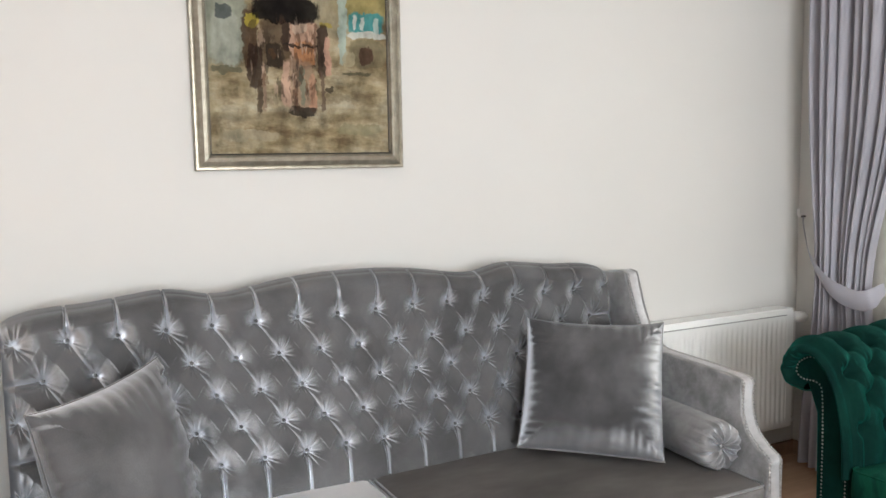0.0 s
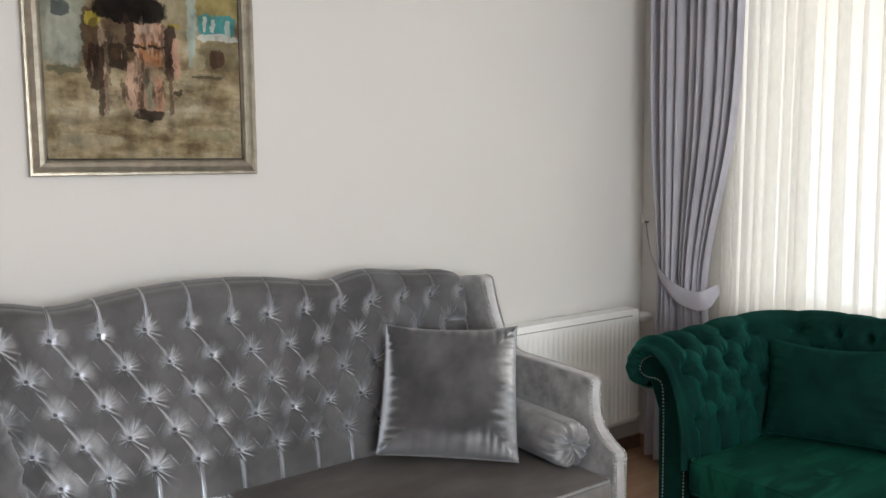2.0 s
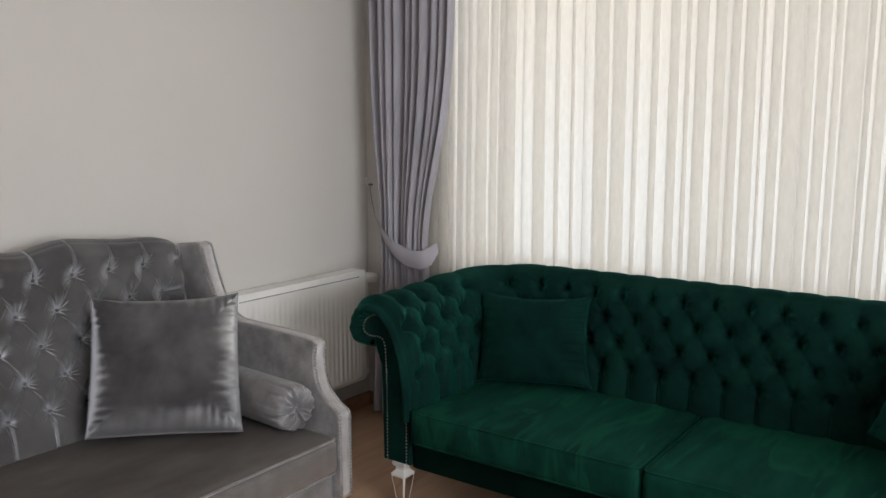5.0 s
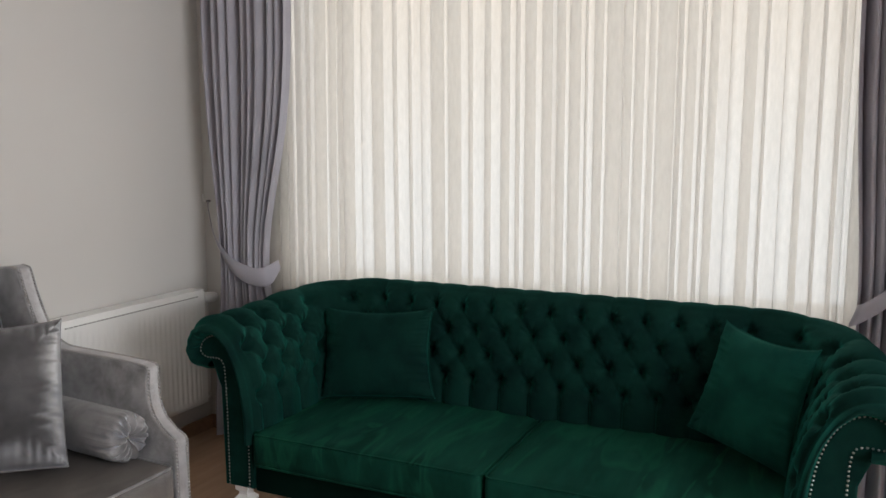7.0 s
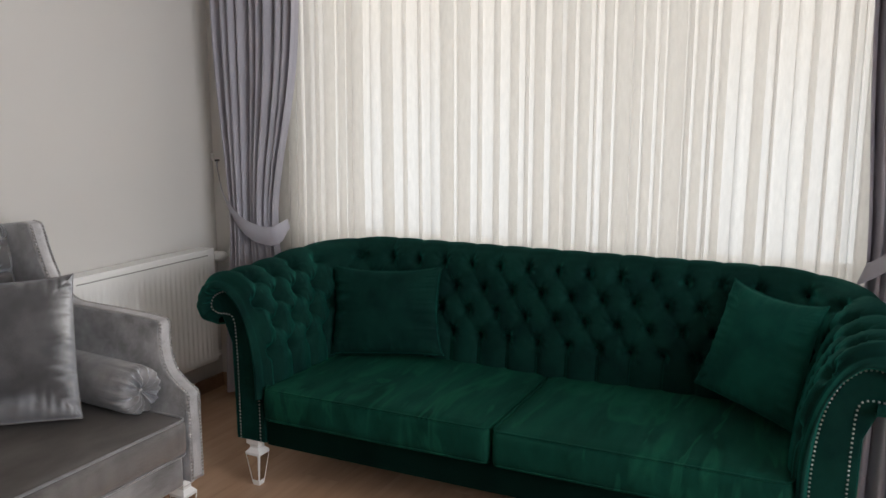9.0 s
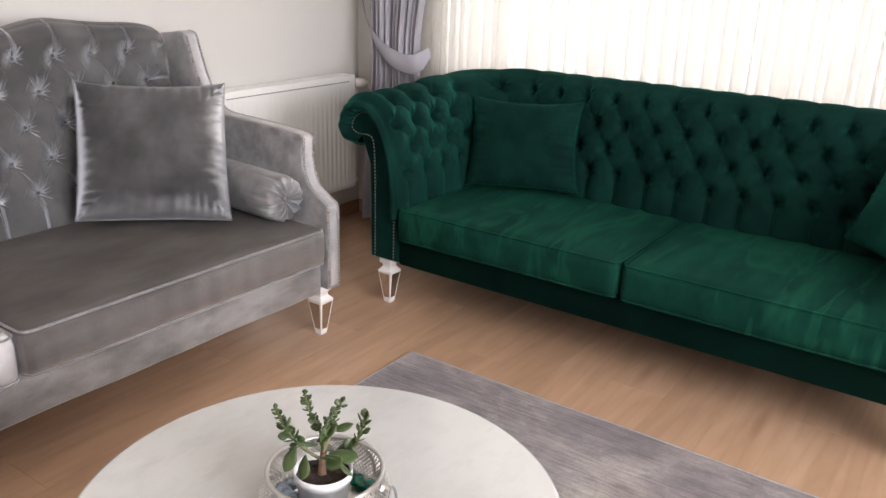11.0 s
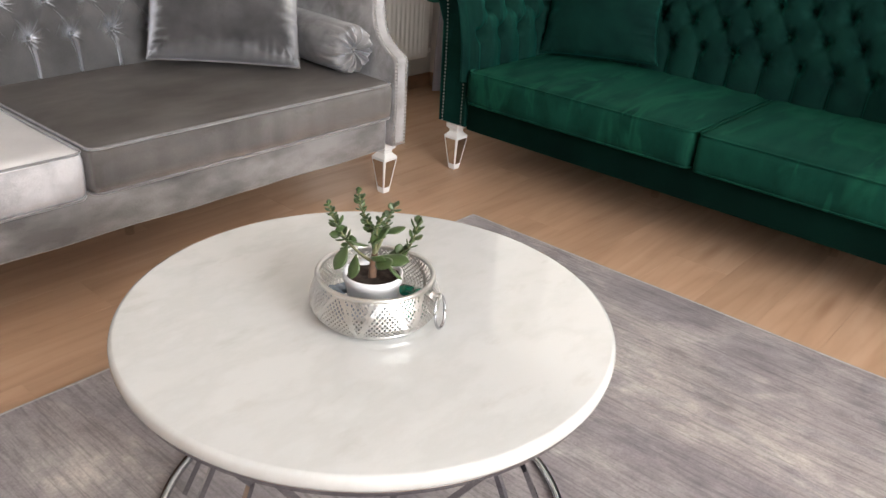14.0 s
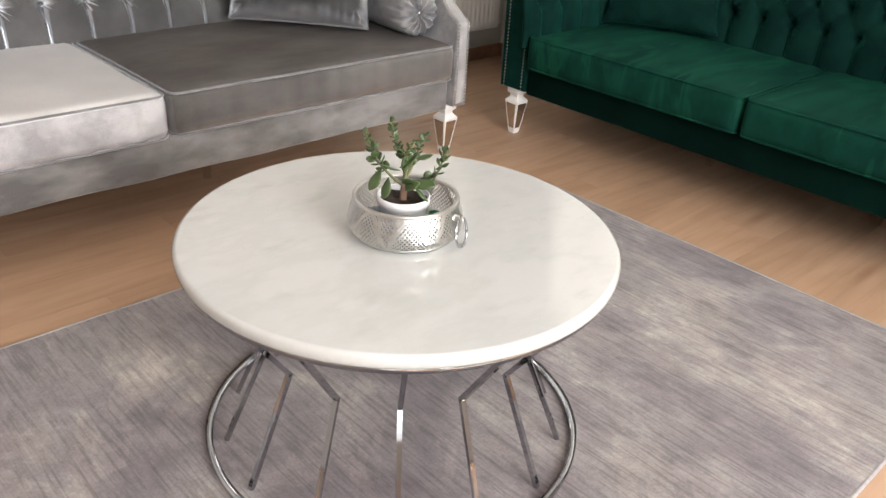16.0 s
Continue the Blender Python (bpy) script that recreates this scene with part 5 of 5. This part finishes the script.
def coffee_table():
    e = thing("coffee_table", "round coffee table with white marble top and chrome wire base", "table", (1.106, 0.933, 0))
    R, Z = 0.434, 0.478
    prof = [(0.0, Z)] + [(R * q, Z) for q in (0.3, 0.6, 0.85)] + [(R - 0.009, Z), (R - 0.008, Z), (R - 0.003, Z - 0.002), (R, Z - 0.007), (R, Z - 0.020), (R - 0.003, Z - 0.026), (R - 0.008, Z - 0.028), (R - 0.009, Z - 0.028), (0.0, Z - 0.028)]
    lathe("table_top", prof, M_MARBLE, e, seg=128, label="polished white marble with faint grey veins")
    zb = Z - 0.028
    lathe("top_rim", [(0.40, zb), (0.424, zb), (0.424, zb - 0.012), (0.40, zb - 0.012), (0.40, zb)], M_CHROME, e, seg=96)
    lathe("base_ring", [(0.393, 0.013), (0.407, 0.013), (0.407, 0.023), (0.393, 0.023), (0.393, 0.013)], M_CHROME, e, seg=96)
    for k in range(14):
        a = radians(257 + k * 360 / 14)
        c, s = math.cos(a), math.sin(a)
        bm = bmesh.new()
        for (r0, z0), (r1, z1) in (((0.405, zb - 0.008), (0.268, 0.247)), ((0.268, 0.247), (0.365, 0.014))):
            p, q = Vector((r0 * c, r0 * s, z0)), Vector((r1 * c, r1 * s, z1))
            d = (q - p).normalized()
            sd = Vector((-s, c, 0))
            up = d.cross(sd)
            vs = [bm.verts.new(o + sd * i * 0.005 + up * j * 0.005) for o in (p - d * 0.002, q + d * 0.002) for i, j in ((1, 1), (-1, 1), (-1, -1), (1, -1))]
            for i in range(4):
                bm.faces.new((vs[i], vs[(i + 1) % 4], vs[4 + (i + 1) % 4], vs[4 + i]))
            bm.faces.new(vs[:4][::-1])
            bm.faces.new(vs[4:])
        bmesh.ops.recalc_face_normals(bm, faces=bm.faces[:])
        part("rod", bm, M_CHROME, e)


coffee_table()

# ---- bowl, pot and plant on the table ----
ZT = 0.478
BX, BY = 1.106, 0.920


def bowl():
    e = thing("metal_bowl", "pierced silver metal bowl with a ring handle on the table", "bowl", (BX, BY, ZT))

    def rad(t):
        return float(np.interp(t, [0, 0.12, 0.3, 0.5, 0.7, 0.88, 1.0], [0.094, 0.106, 0.1135, 0.113, 0.1085, 0.102, 0.099]))
    H = 0.078

    def pt(a, t, o=0.0):
        r = rad(t) + o
        return (r * math.cos(a), r * math.sin(a), 0.004 + t * (H - 0.004))
    lathe("base", [(0.0, 0.001), (0.09, 0.001), (0.098, 0.004), (0.104, 0.010), (0.102, 0.012), (0.09, 0.006), (0.0, 0.004)], M_SILVER, e, seg=64)
    tube("rim", [(0.1 * math.cos(a), 0.1 * math.sin(a), H) for a in np.linspace(0, 2 * math.pi, 80, endpoint=False)], 0.0042, M_SILVER, e, nseg=8, closed=True)
    v, f = [], []

    def ribbon(fa, n, half):
        base = len(v)
        ts = np.linspace(0, 1, n)
        for i, t in enumerate(ts):
            a, tt = fa(t)
            a2, t2 = fa(min(1, t + 0.01))
            a1, t1 = fa(max(0, t - 0.01))
            da, dt = (a2 - a1) * 0.11, (t2 - t1) * H
            L_ = math.hypot(da, dt) or 1
            na, nt_ = -dt / L_ * half / 0.11, da / L_ * half / H
            for sgn in (-1, 1):
                for o in (-0.0009, 0.0009):
                    v.append(pt(a + sgn * na, min(1.02, max(0, tt + sgn * nt_)), o))
        for i in range(n - 1):
            b0, b1 = base + 4 * i, base + 4 * (i + 1)
            f.extend([(b0 + 1, b1 + 1, b1 + 3, b0 + 3), (b0, b0 + 2, b1 + 2, b1), (b0, b1, b1 + 1, b0 + 1), (b0 + 2, b0 + 3, b1 + 3, b1 + 2)])
    turns = 84
    for k in range(turns):
        a0 = 2 * math.pi * k / turns
        for sgn in (-1, 1):
            ribbon(lambda t, a0=a0, sgn=sgn: (a0 + sgn * t * 0.62, t), 7, 0.0011)
    tagged(put("pierced_wall", v, f, M_SILVER, e, "fine diagonal metal lattice", False), kind="stuff")
    v2, f2 = [], []
    v, f = v2, f2
    leaves = 8
    for k in range(leaves):
        a0 = 2 * math.pi * k / leaves + 0.15
        half_w = math.pi / leaves
        for sgn in (-1, 1):
            ribbon(lambda t, a0=a0, sgn=sgn: (a0 + sgn * half_w * 0.95 * (1 - t) ** 0.6 * (1.0 if t < 1 else 0), 0.04 + 0.92 * t), 14, 0.0028)
            ribbon(lambda t, a0=a0, sgn=sgn: (a0 + half_w + sgn * half_w * 0.5 * t, 0.04 + 0.92 * t), 10, 0.0022)
    for tt in (0.05, 0.97):
        ribbon(lambda t, tt=tt: (2 * math.pi * t, tt), 80, 0.003)
    put("arch_pattern", v2, f2, M_SILVER, e, "raised pointed arch bands", False)
    # ring handles
    for ang in (-1.2,):
        c, s = math.cos(ang), math.sin(ang)
        o = Vector((0.113 * c, 0.113 * s, 0.06))
        out_ = Vector((c, s, 0))
        sd = Vector((-s, c, 0))
        hub = tube("handle_loop", [o - out_ * 0.01, o, o + out_ * 0.007], [0.006, 0.006, 0.0065], M_SILVER, e, nseg=10)
        cen = o + out_ * 0.008 + Vector((0, 0, -0.029))
        tube("ring_handle", [cen + sd * 0.024 * math.cos(t) + (Vector((0, 0, 1)) + out_ * -0.14) * 0.029 * math.sin(t) for t in np.linspace(0, 2 * math.pi, 36, endpoint=False)], 0.0026, M_CHROME, e, nseg=8, closed=True)


bowl()


def gem(mat, x, y, z, r, seed, label):
    e_bm = bmesh.new()
    bmesh.ops.create_icosphere(e_bm, subdivisions=2, radius=r)
    for q in e_bm.verts:
        q.co *= 1 + 0.35 * noise.noise(q.co * 55 + Vector((seed, 0, 0)))
        q.co.z *= 0.7
    ob = part("glass_stone", e_bm, mat)
    ob.matrix_world = pose(x, y, z, 0, 0, seed * 40)
    tagged(ob, label, "glass stone", "stones in the bowl")


rg = random.Random(8)
for k in range(15):
    a = -0.75 + rg.uniform(-0.75, 0.75)
    rr = rg.uniform(0.064, 0.083)
    gem(M_GEM_G, BX + rr * math.cos(a), BY + rr * math.sin(a), ZT + 0.006 + rg.uniform(0.008, 0.03), rg.uniform(0.009, 0.014), k, "glossy dark green glass stone in the bowl")
for k in range(17):
    a = 2.6 + rg.uniform(-1.0, 1.0)
    rr = rg.uniform(0.064, 0.083)
    gem(M_GEM_B, BX + rr * math.cos(a), BY + rr * math.sin(a), ZT + 0.006 + rg.uniform(0.008, 0.034), rg.uniform(0.010, 0.015), k + 30, "blue grey glass stone in the bowl")

PX, PY, PZ = 1.098, 0.918, ZT + 0.006
PH = 0.079


def pot():
    e = thing("plant_pot", "small white plastic plant pot standing in the bowl", "plant pot", (PX, PY, PZ))
    lathe("wall", [(0.0, 0.0), (0.040, 0.0), (0.047, PH - 0.018), (0.0505, PH - 0.017), (0.051, PH - 0.002), (0.0495, PH), (0.0475, PH - 0.002), (0.046, PH - 0.014), (0.0, PH - 0.016)], M_POT, e, seg=48)
    n = 30
    v, f = [(0, 0, PH - 0.010)], []
    for i in range(1, 9):
        for k in range(n):
            a = 2 * math.pi * k / n
            r = 0.0465 * i / 8
            v.append((r * math.cos(a), r * math.sin(a), PH - 0.011 + 0.006 * noise.noise((r * 90 * math.cos(a), r * 90 * math.sin(a), 4))))
    for k in range(n):
        f.append((0, 1 + k, 1 + (k + 1) % n))
    for i in range(7):
        for k in range(n):
            f.append((1 + i * n + k, 1 + (i + 1) * n + k, 1 + (i + 1) * n + (k + 1) % n, 1 + i * n + (k + 1) % n))
    put("soil", v, f, M_SOIL, e, "dark crumbly potting soil")


pot()


def leaf_mesh(name, length, width, thick):
    n, m = 11, 8
    P = np.zeros((n, m, 3))
    for i, t in enumerate(np.linspace(0, 1, n)):
        w = width * (math.sin(math.pi * min(1, t ** 1.35)) ** 0.75 * 0.96 + 0.05 * (1 - t)) + 0.0004
        for j in range(m):
            a = 2 * math.pi * j / m
            P[i, j] = (w * math.cos(a), t * length, thick * math.sin(a) * (w / width) ** 0.6 + 0.16 * length * (t ** 2))
    v = list(P.reshape(-1, 3))
    f = grid_faces(n, m, False, True)
    me = bpy.data.meshes.new(name)
    me.from_pydata([tuple(q) for q in v], [], f)
    me.update()
    me.shade_smooth()
    me.materials.append(M_LEAF)
    return me


def plant():
    e = thing("jade_plant", "small jade plant with thick green leaves in a white pot", "plant", (PX, PY, PZ + PH - 0.012))
    big, mid, small = leaf_mesh("leaf_big", 0.044, 0.0135, 0.0026), leaf_mesh("leaf_mid", 0.019, 0.0068, 0.0017), leaf_mesh("leaf_small", 0.0125, 0.0052, 0.0014)
    # picture-right and away axes of the usual view
    rt, aw = Vector((0.76, -0.65, 0)), Vector((0.65, 0.76, 0))

    def P3(r, u, d=0.0):
        return rt * r + aw * d + Vector((0, 0, u))
    rnd = random.Random(21)

    def put_leaf(me, p, direc, roll, sc=1.0):
        ob = new("leaf", me)
        ob.parent = e
        d = Vector(direc).normalized()
        q = d.to_track_quat('Y', 'Z').to_matrix().to_4x4()
        ob.matrix_local = Matrix.Translation(p) @ q @ pose(0, 0, 0, 0, roll, 0) @ Matrix.Scale(sc, 4)
    trunk = [P3(-0.002, -0.005), P3(-0.001, 0.012), P3(0.0, 0.03), P3(0.002, 0.045)]
    tube("trunk", spline(trunk, 12), np.linspace(0.0075, 0.0055, 12), M_TRUNK, e, "woody brown trunk", nseg=10)
    stems = [
        ([P3(0, 0.028), P3(-0.02, 0.045), P3(-0.045, 0.07, 0.01), P3(-0.062, 0.105, 0.012), P3(-0.075, 0.142, 0.01)], 8, small, mid),
        ([P3(0, 0.04), P3(0.0, 0.075, 0.01), P3(-0.012, 0.11, 0.015), P3(-0.022, 0.14, 0.012), P3(-0.026, 0.168, 0.01)], 7, small, small),
        ([P3(0, 0.042), P3(0.004, 0.075, -0.004), P3(0.004, 0.105, -0.01), P3(0.012, 0.128, -0.012)], 4, small, small),
        ([P3(0, 0.04), P3(0.018, 0.075, 0.02), P3(0.026, 0.105, 0.03), P3(0.038, 0.128, 0.035)], 5, small, small),
        ([P3(0.004, 0.03), P3(0.04, 0.035, 0.01), P3(0.062, 0.055, 0.012), P3(0.075, 0.098, 0.014)], 5, mid, mid),
    ]
    for pts, n, top_l, low_l in stems:
        n = int(n * 1.9)
        path = spline([p - Vector((0, 0, 0.12 * max(0.0, p.z - 0.03))) for p in pts], 26)
        tube("stem", path, np.linspace(0.0032, 0.0013, 26), M_STEM, e, nseg=7)
        for k in range(n):
            i = int(25 * (0.36 + 0.64 * k / max(1, n - 1)))
            p = Vector(path[i])
            t = (Vector(path[min(25, i + 1)]) - Vector(path[i - 1])).normalized()
            side = t.orthogonal().normalized()
            side.rotate(Matrix.Rotation(k * 1.57 + rnd.uniform(-0.3, 0.3), 3, t))
            me = top_l if k > n * 0.55 else low_l
            for sg in (1, -1):
                put_leaf(me, p, side * sg + t * rnd.uniform(0.35, 0.9), rnd.uniform(-40, 40), rnd.uniform(0.8, 1.2))
        put_leaf(top_l, Vector(path[-1]), t + Vector((0.2, 0, 0)), 0, 0.9)
    # large drooping leaves round the trunk
    for r, u, d, direc, sc in ((-0.045, 0.062, 0.0, P3(-0.35, -0.9, -0.25), 1.05), (-0.03, 0.05, -0.012, P3(-0.1, -0.9, -0.3), 0.95), (0.004, 0.045, -0.012, P3(0.35, -0.05, -0.8), 1.15),
                               (0.01, 0.04, 0.0, P3(0.9, -0.15, -0.35), 1.2), (0.018, 0.038, -0.012, P3(0.5, -0.7, -0.4), 1.0), (0.0, 0.052, 0.0, P3(0.2, 0.9, -0.2), 1.05),
                               (-0.01, 0.065, 0.0, P3(0.75, 0.5, -0.1), 1.1), (0.014, 0.085, 0.0, P3(0.9, 0.1, -0.1), 0.9), (0.02, 0.03, 0.01, P3(0.9, 0.1, 0.3), 1.0),
                               (-0.008, 0.06, 0.0, P3(-0.8, 0.15, -0.2), 0.9), (0.002, 0.035, -0.01, P3(0.1, 0.5, -0.9), 1.0)):
        put_leaf(big, P3(r, u, d), direc, rnd.uniform(-30, 30), sc)


plant()

# ---- floor planks ----


def floor():
    e = thing("floor", "warm oak laminate plank floor", "floor", kind="structure")
    box("underlay", X0 - T, X1 + T, Y0 - T, Y1 + T, -0.2, -0.0085, M_GAP, e)
    pw, pl = 0.192, 1.28
    rnd = random.Random(4)

    def plank_mesh(x0, x1, y0, y1):
        bm = box_bm(x0, x1, y0, y1, -0.008, 0.0)
        up = [ed for ed in bm.edges if all(v.co.z > -0.001 for v in ed.verts)]
        bmesh.ops.bevel(bm, geom=up, offset=0.0004, segments=1, affect='EDGES')
        me = bpy.data.meshes.new("plank")
        bm.to_mesh(me)
        bm.free()
        me.materials.append(M_PLANK)
        return me
    me0 = plank_mesh(0, pl - 0.0003, 0, pw - 0.0003)
    y = Y0
    row = 0
    while y < Y1 - 0.001:
        x = X0 - (row * 0.47) % pl
        hh = min(pw, Y1 - y)
        while x < X1 - 0.001:
            a, b_ = max(x, X0), min(x + pl, X1)
            if b_ - a > 0.02:
                whole = b_ - a > pl - 0.001 and hh > pw - 0.001
                ob = new("plank", me0 if whole else plank_mesh(0, b_ - a - 0.0003, 0, hh - 0.0003))
                ob.location = (a, y, 0)
                ob.parent = e
            x += pl
        y += pw
        row += 1


floor()
